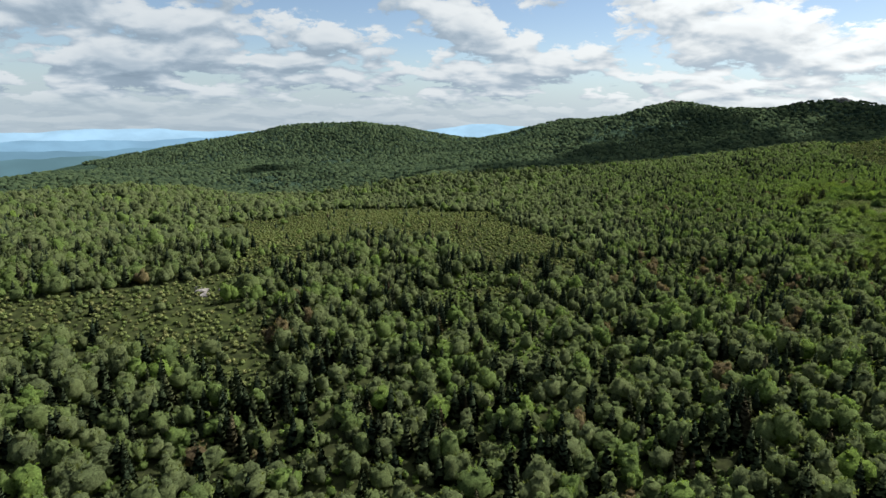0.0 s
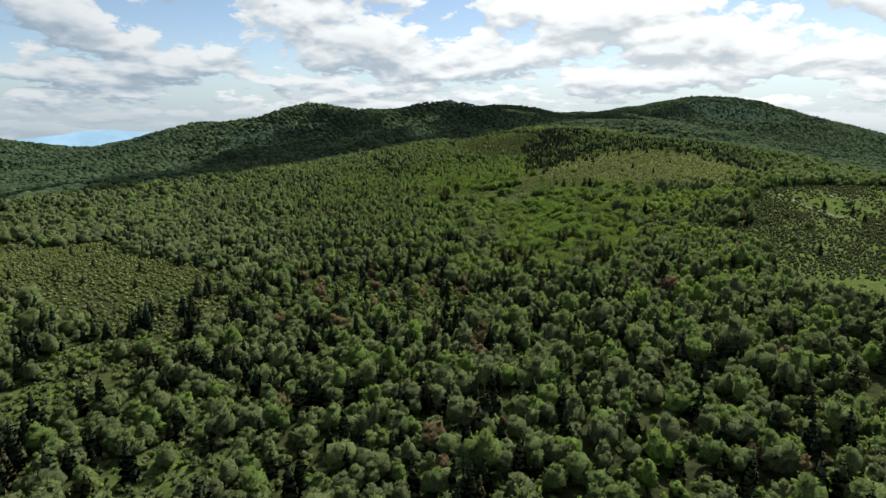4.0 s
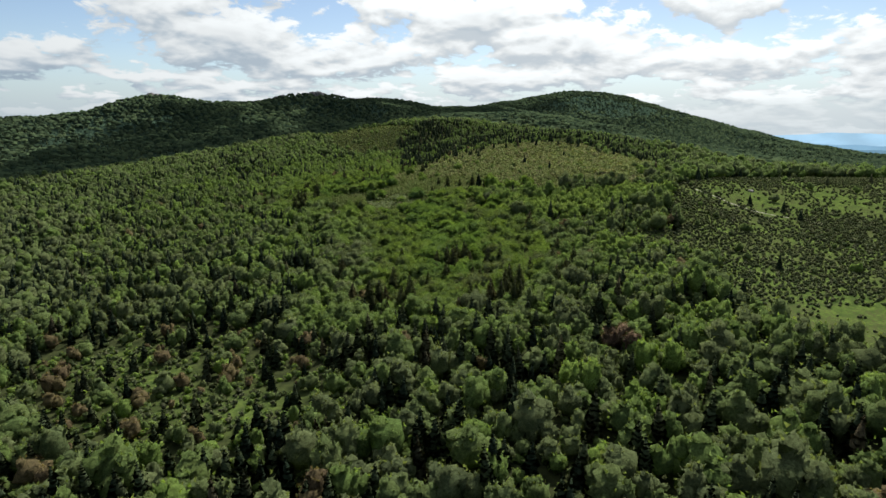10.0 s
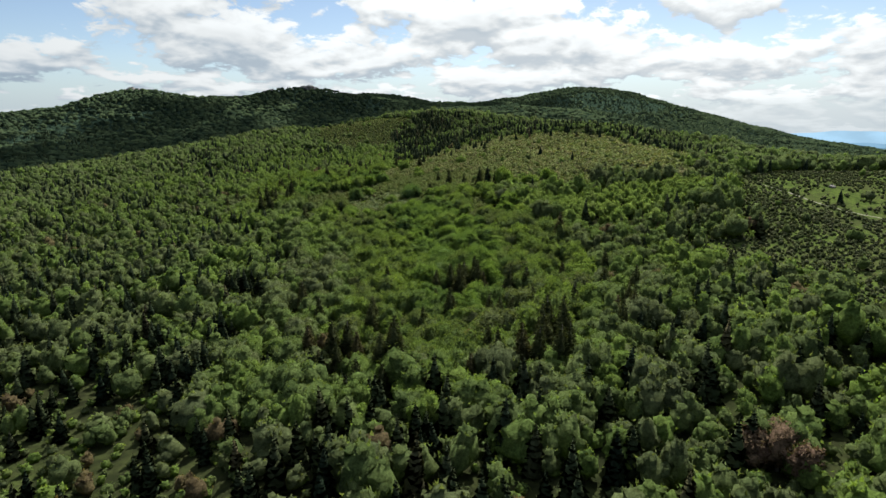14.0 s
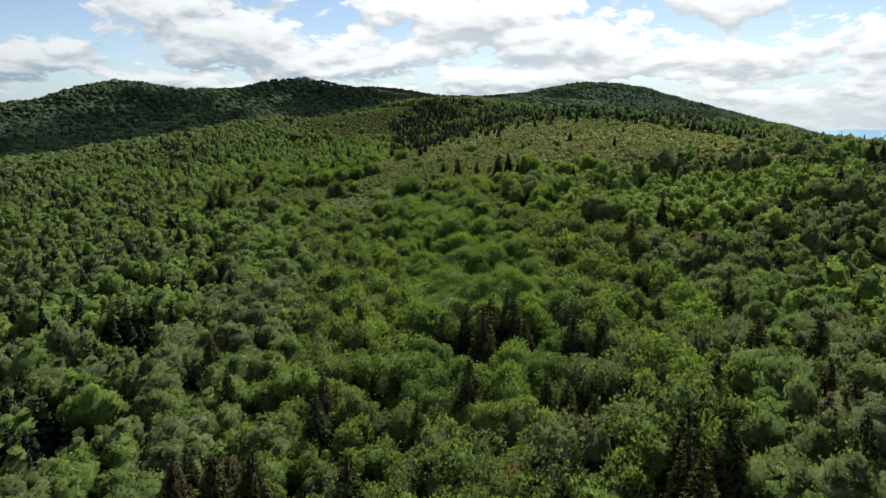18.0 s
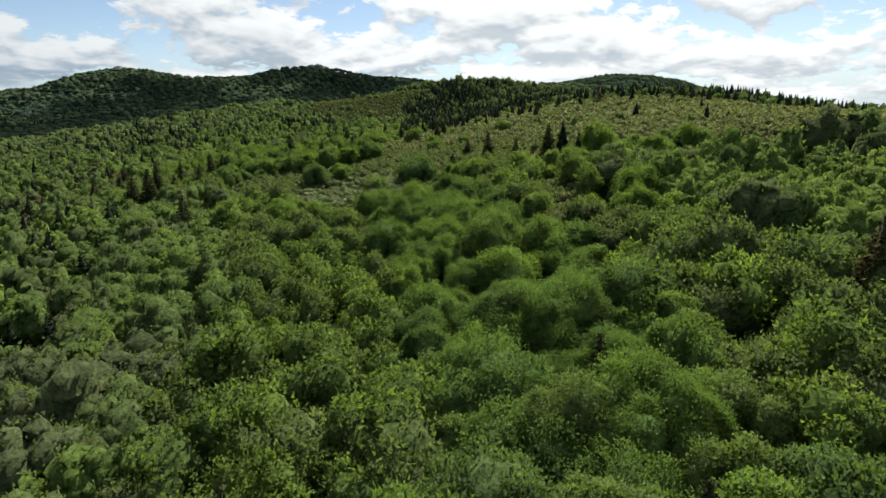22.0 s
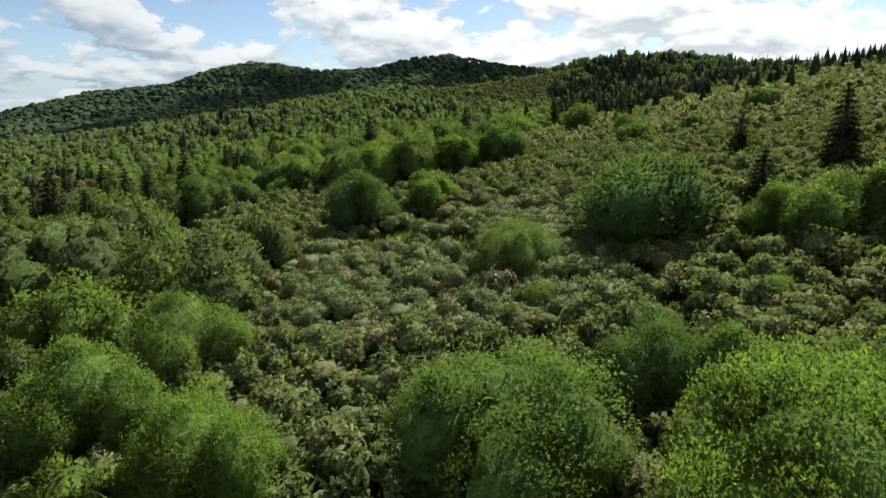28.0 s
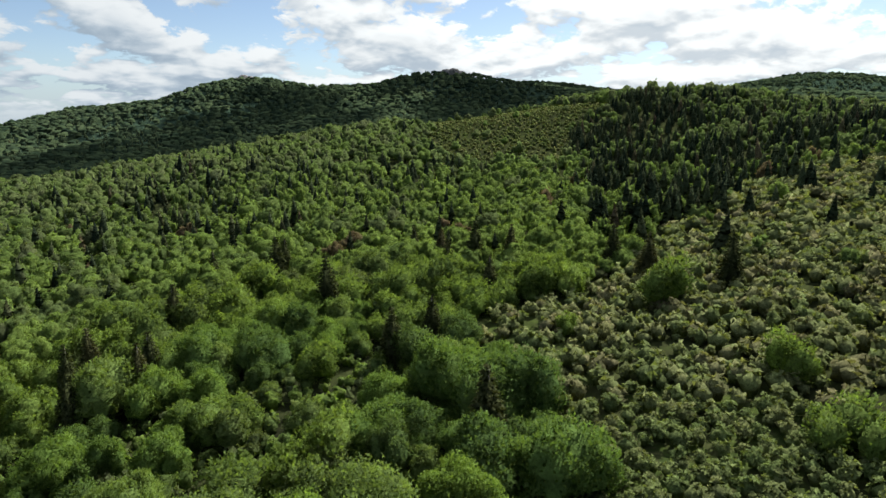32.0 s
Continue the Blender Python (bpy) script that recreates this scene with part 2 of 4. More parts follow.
def ground_material():
    """Grass in the clearings, brown litter and moss darkened for the shade under the trees, a leafy weave where the
    woods are too far to part.
    """
    m, n = material("hill_ground")
    at = n.add("ShaderNodeNewGeometry").outputs["Position"]
    grass, woods = (n.add("ShaderNodeAttribute", attribute_name=a).outputs["Fac"] for a in ("grass", "woods"))
    blade, tuft, patch = n.noise(at, 3.0, 5.0, 0.65), n.noise(at, 0.35, 4.0), n.noise(at, 0.03, 4.0)
    clump = n.noise(at, 0.9, 3.0, 0.6, 0.6)
    turf = n.mix(n.span(n.math("ADD", n.math("MULTIPLY", blade, 0.4), n.math("MULTIPLY", tuft, 0.6)), 0.40, 0.60), (0.036, 0.058, 0.016, 1), (0.080, 0.114, 0.026, 1))
    turf = n.mix(n.span(n.math("ADD", n.math("MULTIPLY", clump, 0.6), n.math("MULTIPLY", patch, 0.4)), 0.46, 0.56), turf, (0.052, 0.060, 0.024, 1))
    # Litter and moss tones, darkened further to hold the shade under trees.
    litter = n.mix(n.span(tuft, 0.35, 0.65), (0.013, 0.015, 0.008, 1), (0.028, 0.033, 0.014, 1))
    cell = n.add("ShaderNodeTexVoronoi", {"Vector": at, "Scale": 0.16, "Randomness": 1.0})
    # Far ground takes the same bluish haze tone as the mountain crowns.
    crown = n.mix(n.span(n.math("ADD", n.math("MULTIPLY", cell.outputs["Distance"], 0.5), n.math("MULTIPLY", patch, 0.6)), 0.3, 0.8), (0.032, 0.052, 0.034, 1), (0.024, 0.041, 0.029, 1))
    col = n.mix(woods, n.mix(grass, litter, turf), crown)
    rise = n.mix(woods, blade, n.math("MULTIPLY", cell.outputs["Distance"], -30.0))
    rel = n.add("ShaderNodeBump", {"Height": rise, "Strength": 0.7, "Distance": 0.12})
    p = n.add("ShaderNodeBsdfPrincipled", {"Base Color": col, "Roughness": 1.0, "Specular IOR Level": 0.0, "Normal": rel.outputs[0]})
    n.add("ShaderNodeOutputMaterial", {"Surface": p.outputs[0]})
    return m


MAT_GROUND = ground_material()


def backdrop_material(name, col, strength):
    """Far hills dissolved in blue air: the haze is painted into a glowing colour."""
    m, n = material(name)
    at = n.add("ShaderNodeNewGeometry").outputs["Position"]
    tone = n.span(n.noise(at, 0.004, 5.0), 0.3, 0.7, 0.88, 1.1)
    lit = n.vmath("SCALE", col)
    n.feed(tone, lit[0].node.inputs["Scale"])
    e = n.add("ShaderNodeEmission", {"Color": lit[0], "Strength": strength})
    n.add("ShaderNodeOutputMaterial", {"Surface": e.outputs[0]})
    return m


# ---- the lie of the land ----
GRID = [[0.1, -4.9, -4.6, -1.5, 7.3, 3.1],
        [4.7, -9.3, -0.2, -1.6, -5.9, 18.0],
        [-0.4, -5.9, -14.5, -8.8, 12.1, -7.4],
        [-23.5, -6.6, -24.8, -9.8, -4.2, 16.3],
        [-17.9, -26.8, -17.8, -13.3, -9.8, -8.9],
        [-25.9, -21.8, -21.7, -4.0, 7.2, 7.8]]
HILLS_NEAR = [(100, 300, 900, 900, 0, 65.5), (600, 1000, 1200, 900, 0, 76.4), (482, 1280, 110, 90, 0, 33.7), (482, 1290, 330, 220, -10, 12.8),
              (716, 1092, 120, 80, -30, 25.7), (666, 1139, 110, 80, -30, 10.4), (949, 1241, 130, 110, 0, 27.4), (700, 1200, 420, 230, -10, 43.3),
              (1250, 1400, 420, 300, 0, 80.0), (1800, 1219, 330, 330, 0, 110.8), (1800, 1000, 500, 350, -40, 68.2), (1900, 700, 350, 300, 0, 10.9),
              (270, 1400, 200, 160, 0, 41.0), (120, 1400, 180, 150, 0, -4.7), (0, 1560, 300, 220, 0, 7.4), (-240, 1650, 300, 200, 0, 68.6)]
HILLS_WIDE = [(-400, 1700, 160, 160, 0, 1.3), (-700, 1650, 400, 250, 0, 53.9), (-1000, 1500, 350, 300, 0, -53.9), (-300, 1250, 300, 250, 0, -21.5),
              (100, 1050, 300, 250, 0, -25.3), (-450, 700, 260, 200, 0, -13.1), (-250, 900, 220, 180, 0, -50.6), (250, 850, 260, 200, 0, -13.4),
              (450, 800, 260, 200, 0, -9.9), (620, 576, 150, 120, -30, 12.0), (800, 650, 250, 200, 0, 37.4), (1100, 900, 300, 250, 0, 52.9),
              (1150, 550, 300, 250, 0, -15.8), (750, 300, 230, 200, 0, 7.3), (-450, 300, 250, 220, 0, -1.2), (150, -250, 300, 250, 0, 24.9), (690, 580, 110, 110, 0, -15.0), (560, 588, 60, 60, 0, 9.0)]
HILLS = HILLS_NEAR + HILLS_WIDE
BASE_LEVEL = -25.0


def height(x, y):
    """Ground level at plan places, in metres."""
    x, y = np.asarray(x, float), np.asarray(y, float)
    z = np.full(np.broadcast(x, y).shape, BASE_LEVEL)
    for j, row in enumerate(GRID):
        for i, rise in enumerate(row):
            z = z + rise * np.exp(-((x - (140 * i - 160)) ** 2 + (y - 140 * j) ** 2) / 115.0 ** 2)
    for cx, cy, sx, sy, turn, rise in HILLS:
        c, s = math.cos(radians(turn)), math.sin(radians(turn))
        u, v = ((x - cx) * c + (y - cy) * s) / sx, ((y - cy) * c - (x - cx) * s) / sy
        z = z + rise * np.exp(-(u * u + v * v))
    far = np.clip((np.hypot(x - 200, y - 300) - 350) / 500, 0, 1)
    out = np.clip((np.hypot(x - 350, y - 700) - 1650) / 700, 0, 1)
    z = z - 170 * out * out * (3 - 2 * out)
    z = z + (0.35 + 2.6 * far) * (np.sin(x / 31 + 1.3 * np.sin(y / 47)) * np.sin(y / 27 + 1.1 * np.sin(x / 39)))
    return z + 3.5 * far * np.sin(x / 83 + np.sin(y / 71)) * np.sin(y / 64 + 1.7 * np.sin(x / 110))


def inside(poly, x, y):
    """Which plan places lie in a polygon."""
    hit = np.zeros(np.shape(x), bool)
    for (x0, y0), (x1, y1) in zip(poly, poly[1:] + poly[:1]):
        if y0 != y1:
            hit ^= ((y0 > y) != (y1 > y)) & (x < (x1 - x0) * (y - y0) / (y1 - y0) + x0)
    return hit


def wobble(x, y, size, seed=0.0):
    """A smooth irregular field between about -1 and 1."""
    a, b = x / size + seed, y / size - 1.7 * seed
    return (np.sin(a + 1.9 * np.sin(b * 0.7 + seed)) + np.sin(b * 1.3 + 1.6 * np.sin(a * 0.9)) + np.sin(0.7 * (a + b) + 2.1 * np.sin(0.5 * (a - b)))) / 3


HEATH_MAIN = [(339, 447), (352, 445), (368, 450), (392, 460), (402, 455), (436, 469), (456, 471), (482, 455), (510, 386), (470, 300), (445, 276), (411, 290), (377, 261), (352, 285),
              (346, 310), (350, 335), (342, 360), (325, 366), (306, 356), (301, 362), (283, 362), (272, 376), (266, 392), (274, 412), (287, 428), (300, 420), (313, 412), (326, 416), (333, 430)]
GULLY = [(283, 311), (292, 308), (306, 319), (324, 333), (319, 341), (302, 328)]
HEATH_WEST = [(-220, 150), (-119, 146), (-92, 155), (-81, 166), (-56, 161), (-44, 171), (-60, 180), (-79, 196), (-80, 214), (-82, 244), (-61, 280), (-49, 308), (-7, 314), (27, 272), (37, 253), (23, 232),
              (4, 222), (15, 213), (43, 244), (88, 336), (46, 483), (-13, 600), (-110, 610), (-161, 501), (-181, 451), (-127, 324), (-115, 278), (-103, 241), (-98, 225), (-118, 214), (-220, 205)]
HEATH_VIEW = [(290, 365), (303, 357), (309, 351), (316, 345), (312, 335), (300, 325), (290, 316), (297, 316), (306, 320), (317, 326), (326, 311), (340, 294), (403, 286), (441, 303), (450, 340), (445, 363),
              (456, 437), (429, 472), (346, 422), (300, 391)]
LIME_BAND = [(293, 311), (298, 297), (298, 281), (304, 266), (296, 254), (311, 260), (331, 252), (357, 254), (374, 252), (366, 268), (350, 276), (325, 287), (314, 300), (305, 314)]
HEATH_BACK = [(418, 589), (447, 562), (470, 570), (520, 610), (560, 690), (620, 900), (560, 900), (470, 720), (430, 640)]
MEADOW = [(383, 248), (422, 249), (523, 232), (600, 170), (345, 100), (246, 125), (231, 145), (245, 157), (268, 179), (281, 191), (299, 234), (321, 220)]
GLADES = [(36, 278, 14), (12, 250, 13), (4, 224, 12), (27, 172, 12), (118, 284, 10), (120, 240, 9), (126, 226, 8), (121, 264, 9)]
SPRUCE_STAND = [(398, 463), (410, 461), (433, 470), (446, 467), (462, 457), (561, 504), (508, 522), (568, 587), (539, 617), (471, 598), (439, 545), (407, 499)]
SPRUCE_KNOLL = [(379, 461), (384, 446), (415, 464), (451, 480), (474, 446), (508, 386), (455, 285), (475, 270), (610, 360), (620, 520), (540, 620), (470, 600), (400, 500)]


def bump(x, y, cx, cy, r):
    return np.exp(-((x - cx) ** 2 + (y - cy) ** 2) / (r * r))


def zones(x, y):
    """Heath, meadow and knoll, with frayed edges."""
    u, v = x + 5 * wobble(x, y, 9, 2.0) + 0.05 * np.abs(x - 300) * wobble(x, y, 26, 1.0), y + 5 * wobble(x, y, 9, 5.0) + 0.05 * np.abs(x - 300) * wobble(x, y, 26, 3.0)
    heath = inside(HEATH_MAIN, u, v) | inside(HEATH_VIEW, x, y) | inside(HEATH_WEST, u, v) | inside(HEATH_BACK, u, v)
    heath |= inside(GULLY, x, y)
    return heath, inside(MEADOW, u, v), inside(SPRUCE_KNOLL, u, v)


# the stretch of plan that the woods are passed nearest
NEAR_WAY = [(222, 258), (245, 274), (268, 308), (285, 345), (300, 385), (330, 430)]


def off_way(x, y, way=NEAR_WAY):
    """Plan distance from a broken line."""
    best = np.full(np.shape(x), 1e9)
    for (x0, y0), (x1, y1) in zip(way, way[1:]):
        dx, dy = x1 - x0, y1 - y0
        t = np.clip(((x - x0) * dx + (y - y0) * dy) / (dx * dx + dy * dy), 0, 1)
        best = np.minimum(best, np.hypot(x - x0 - t * dx, y - y0 - t * dy))
    return best


# ---- meshes ----
def mesh_of(name, verts, tris, quads, mat, normals=None, tint=None):
    """A mesh from arrays of corners, triangles and quads."""
    me = bpy.data.meshes.new(name)
    nt, nq = len(tris), len(quads)
    me.vertices.add(len(verts))
    me.vertices.foreach_set("co", np.asarray(verts, np.float32).ravel())
    me.loops.add(3 * nt + 4 * nq)
    me.loops.foreach_set("vertex_index", np.concatenate([np.asarray(tris, np.int32).ravel(), np.asarray(quads, np.int32).ravel()]))
    me.polygons.add(nt + nq)
    me.polygons.foreach_set("loop_start", np.concatenate([3 * np.arange(nt), 3 * nt + 4 * np.arange(nq)]).astype(np.int32))
    me.polygons.foreach_set("use_smooth", np.ones(nt + nq, bool))
    me.update(calc_edges=True)
    if tint is not None:
        me.attributes.new("tint", "FLOAT", "POINT").data.foreach_set("value", np.asarray(tint, np.float32))
    if normals is not None:
        me.normals_split_custom_set_from_vertices(normals)
    me.materials.append(mat)
    return me


class Shape:
    """Corners, triangles, quads and soft normals of a plant, in its own metres."""

    def __init__(self):
        self.v, self.n, self.t, self.q, self.count = [], [], [], [], 0

    def add(self, v, n, tris=(), quads=()):
        v = np.asarray(v, float)
        if len(tris):
            self.t.append(np.asarray(tris, np.int64) + self.count)
        if len(quads):
            self.q.append(np.asarray(quads, np.int64) + self.count)
        self.v.append(v)
        self.n.append(np.asarray(n, float))
        self.count += len(v)

    def arrays(self):
        return (np.concatenate(self.v), np.concatenate(self.n), np.concatenate(self.t) if self.t else np.zeros((0, 3), np.int64),
                np.concatenate(self.q) if self.q else np.zeros((0, 4), np.int64))


def unit(a):
    return a / np.maximum(np.linalg.norm(a, axis=-1, keepdims=True), 1e-9)


def leaves(shape, at, out, size, rng, soft, long=1.35, lay=0.55, grow=None):
    """Pointed leaf clusters at places, facing roughly outwards or growing along sprays; soft: the normals that they are shaded by."""
    n = len(at)
    face = unit(out + lay * rng.normal(size=(n, 3)))
    side = unit(np.cross(face, rng.normal(size=(n, 3))))
    tip = np.cross(face, side)
    if grow is not None:
        tip = unit(grow + lay * rng.normal(size=(n, 3)))
        side = unit(np.cross(tip, rng.normal(size=(n, 3))))
        face = np.cross(side, tip)
    w, h = (size * rng.uniform(0.6, 1.3, n))[:, None], (size * long * rng.uniform(0.7, 1.2, n))[:, None]
    bend = face * w * 0.25
    v = np.stack([at - tip * h * 0.42 + side * w * 0.55, at + tip * h * 0.6 - bend, at - tip * h * 0.42 - side * w * 0.55 + bend], 1).reshape(-1, 3)
    shape.add(v, np.repeat(soft, 3, 0), tris=np.arange(3 * n).reshape(-1, 3))


def mound(shape, centre, radii, rings, segs, rng, rough=0.12, low=-0.5):
    """A lumpy closed core: rings from low (of its half height) to its top."""
    rows = []
    for k in range(rings):
        a = math.asin(low) + (math.pi / 2 - math.asin(low)) * k / rings
        ang = np.arange(segs) * 2 * math.pi / segs + 0.5 * k
        rows.append(np.stack([np.cos(ang) * math.cos(a), np.sin(ang) * math.cos(a), np.full(segs, math.sin(a))], 1))
    d = np.concatenate(rows + [np.array([[0, 0, 1.0]])])
    v = np.asarray(centre) + d * np.asarray(radii) * (1 + rough * rng.normal(size=(len(d), 1)))
    quads, tris = [], []
    for k in range(rings - 1):
        quads += [(k * segs + i, k * segs + (i + 1) % segs, (k + 1) * segs + (i + 1) % segs, (k + 1) * segs + i) for i in range(segs)]
    b = (rings - 1) * segs
    tris = [(b + i, b + (i + 1) % segs, rings * segs) for i in range(segs)]
    shape.add(v, unit(d / np.asarray(radii)), tris, quads)


def ball_ways(n, rng, low=-0.35):
    """Random ways over a ball, not far below its waist."""
    z = rng.uniform(low, 1, n)
    a = rng.uniform(0, 2 * math.pi, n)
    r = np.sqrt(1 - z * z)
    return np.stack([r * np.cos(a), r * np.sin(a), z], 1)


def spruce_shape(rng, tall=7.5, wide=1.75, tiers=15, arms=9, core=True, size=1.0):
    """A spire of drooping branch tiers."""
    s = Shape()
    if core:
        segs = 8
        ang = np.arange(segs) * 2 * math.pi / segs
        ring = lambda r, z: np.stack([np.cos(ang) * r, np.sin(ang) * r, np.full(segs, z)], 1)
        v = np.concatenate([ring(wide * 0.66, tall * 0.06), ring(wide * 0.36, tall * 0.50), [[0, 0, tall * 0.95]]])
        n = unit(v * (1, 1, 0) + (0, 0, 0.1))
        s.add(v, n, [(8 + i, 8 + (i + 1) % 8, 16) for i in range(8)], [(i, (i + 1) % 8, 8 + (i + 1) % 8, 8 + i) for i in range(8)])
    for k in range(tiers):
        f = (k + 0.3) / tiers
        reach = wide * (1 - f) ** 0.85 * rng.uniform(0.85, 1.12)
        z = tall * (0.10 + 0.88 * f)
        m = max(4, int(arms * (1 - 0.45 * f)))
        a = rng.uniform(0, 6.28) + np.arange(m) * 6.283 / m + rng.normal(size=m) * 0.16
        r = reach * rng.uniform(0.75, 1.15, m)
        out = np.stack([np.cos(a), np.sin(a), np.zeros(m)], 1)
        side = np.stack([-np.sin(a), np.cos(a), np.zeros(m)], 1)
        zz = np.array([0, 0, 1.0])
        z = (z + rng.uniform(-0.6, 0.6, m) * tall * 0.88 / tiers)[:, None]
        w = (0.20 * size + 0.26 * r)[:, None]
        base = out * 0.04 + zz * (z + 0.10 * r[:, None])
        mid_a, mid_b = out * (r * 0.55)[:, None] + side * w + zz * (z - 0.06 * r[:, None]), out * (r * 0.55)[:, None] - side * w + zz * (z - 0.06 * r[:, None])
        tip = out * r[:, None] + zz * (z - 0.30 * r[:, None] + 0.05)
        v = np.stack([base, mid_a, tip, mid_b], 1).reshape(-1, 3)
        soft = unit(out + 0.9 * zz + 0.25 * rng.normal(size=(m, 3)))
        s.add(v, np.repeat(soft, 4, 0), quads=np.arange(4 * m).reshape(-1, 4))
    return s.arrays()


def fir_shape(rng, tall=8.0, wide=2.2, tiers=17, cards=5200, size=0.17):
    """A spruce seen close: whorls of drooping branches feathered with needle sprays round a slim dark heart."""
    s = Shape()
    segs = 9
    ang = np.arange(segs) * 2 * math.pi / segs
    rows = [np.stack([np.cos(ang) * r, np.sin(ang) * r, np.full(segs, z)], 1) for r, z in ((wide * 0.52, tall * 0.05), (wide * 0.28, tall * 0.5))]
    v = np.concatenate(rows + [np.array([[0, 0, tall * 0.96]])])
    s.add(v, unit(v * (1, 1, 0) + (0, 0, 0.4)), [(segs + i, segs + (i + 1) % segs, 2 * segs) for i in range(segs)], [(i, (i + 1) % segs, segs + (i + 1) % segs, segs + i) for i in range(segs)])
    tier = rng.choice(tiers, cards, p=(lambda w: w / w.sum())((1.08 - np.arange(tiers) / tiers) ** 1.5))
    f = tier / tiers
    arms = rng.integers(9, 14, tiers)
    phase = rng.uniform(0, 6.283, tiers)
    reach = (wide * (1 - f) ** 0.85 + 0.10) * rng.uniform(0.82, 1.12, (tiers, 14))[tier, (which := rng.integers(0, 14, cards) % arms[tier])]
    a = phase[tier] + which * 6.283 / arms[tier] + rng.normal(size=cards) * 0.10
    along = np.sqrt(rng.uniform(0.05, 1.0, cards))
    out = np.stack([np.cos(a), np.sin(a), np.zeros(cards)], 1)
    at = out * (reach * along)[:, None]
    at[:, 2] = tall * (0.07 + 0.90 * f) - 0.28 * reach * along ** 2 + 0.05 * tall / tiers * rng.normal(size=cards) + 0.10
    at += rng.normal(size=(cards, 3)) * 0.05
    soft = unit(out + (0, 0, 0.75) + 0.3 * rng.normal(size=(cards, 3)))
    leaves(s, at, soft, size, rng, soft, 2.0, 0.45, unit(out + (0, 0, -0.15)))
    return s.arrays()


def shrub_shape(rng, tall=1.35, wide=0.95, lobes=6, cards=110, size=0.16, core=(3, 7), hull=0.70):
    """A low rounded bush of leathery clumps over a dense heart."""
    s = Shape()
    mid = np.array([0, 0, tall * 0.40])
    radii = np.array([wide, wide * rng.uniform(0.8, 1.1), tall * 0.58])
    mound(s, mid, radii * hull, core[0], core[1], rng, 0.16, -0.75)
    way = ball_ways(lobes, rng, -0.15)
    hub = mid + way * radii * rng.uniform(0.45, 0.70, (lobes, 1))
    pick = rng.integers(0, lobes, cards)
    d = unit(ball_ways(cards, rng, -0.3) + 0.5 * way[pick])
    at = hub[pick] + d * radii * 0.42 * rng.uniform(0.60, 1.15, (cards, 1))
    soft = unit(d + 0.5 * unit(at - mid) + (0, 0, 0.45) + 0.30 * rng.normal(size=(cards, 3)))
    leaves(s, at, unit(soft + (0, 0, 0.3)), size, rng, soft, 1.3, 0.55)
    return s.arrays()


def heads_shape(rng, tall=5.6, wide=2.8, stems=3, heads=5, rings=(3, 7), small=(2, 6), cards=40, size=0.5):
    """A broadleaf crown: a few stems of unlike height grown together, each an egg-shaped heart with leafy heads on it, and tufts that fray the outline."""
    s = Shape()
    turn = rng.uniform(0, 6.283)
    blend = []
    for k in range(stems):
        a = turn + k * 2.4
        off = wide * (0.12 if k == 0 else rng.uniform(0.42, 0.72)) * (stems > 1)
        top = tall * (1.0 if k == 0 else rng.uniform(0.70, 0.97))
        r = wide * (rng.uniform(0.60, 0.72) if stems > 1 else 0.95) * (1.0 if k == 0 else rng.uniform(0.75, 1.0))
        mid, radii = np.array([math.cos(a) * off, math.sin(a) * off, top * 0.50]), np.array([r, r * rng.uniform(0.85, 1.15), top * 0.50])
        start = s.count
        mound(s, mid, radii * (0.82 if small else 0.74), rings[0], rings[1], rng, 0.10, -0.9)
        way = ball_ways(heads, rng, -0.35)
        way[0] = unit(np.array([rng.normal() * 0.3, rng.normal() * 0.3, 1.0]))
        hub = mid + way * radii * rng.uniform(0.55, 0.78, (heads, 1))
        girth = r * rng.uniform(0.28, 0.48, heads)
        if small:
            for h, g in zip(hub, girth):
                mound(s, h, (g, g, g * 1.15), small[0], small[1], rng, 0.16, -0.4)
        n = cards // stems
        if n:
            pick = rng.integers(0, heads, n)
            d = unit(ball_ways(n, rng, -0.5) + 0.6 * way[pick])
            at = hub[pick] + d * (girth[pick] * rng.uniform(0.88, 1.0, n) * (1 + 0.65 * rng.uniform(size=n) ** 3))[:, None] * (1, 1, 1.25)
            shell = rng.uniform(size=n) < 0.4
            out = ball_ways(n, rng, -0.8)
            at = np.where(shell[:, None], mid + out * radii * rng.uniform(0.82, 1.02, (n, 1)), at)
            d = np.where(shell[:, None], out, d)
            leaves(s, at, d, size, rng, unit(d + 0.28 * rng.normal(size=(n, 3))), 1.5, 0.5, unit(d + (0, 0, 0.8)))
        blend.append((start, s.count, mid, radii))
    v, n, t, q = s.arrays()
    for i, j, mid, radii in blend:
        n[i:j] = unit(0.50 * n[i:j] + 0.50 * unit((v[i:j] - mid) / radii) + (0, 0, 0.38))
    return v, n, t, q


def dome_shape(rng, tall=5.2, wide=2.8, segs=5):
    """A far crown: two lumpy rings and a top."""
    s = Shape()
    mound(s, (0, 0, tall * 0.42), (wide, wide, tall * 0.58), 2, segs, rng, 0.14, -0.35)
    v, n, t, q = s.arrays()
    return v, unit(n + (0, 0, 2.4)), t, q


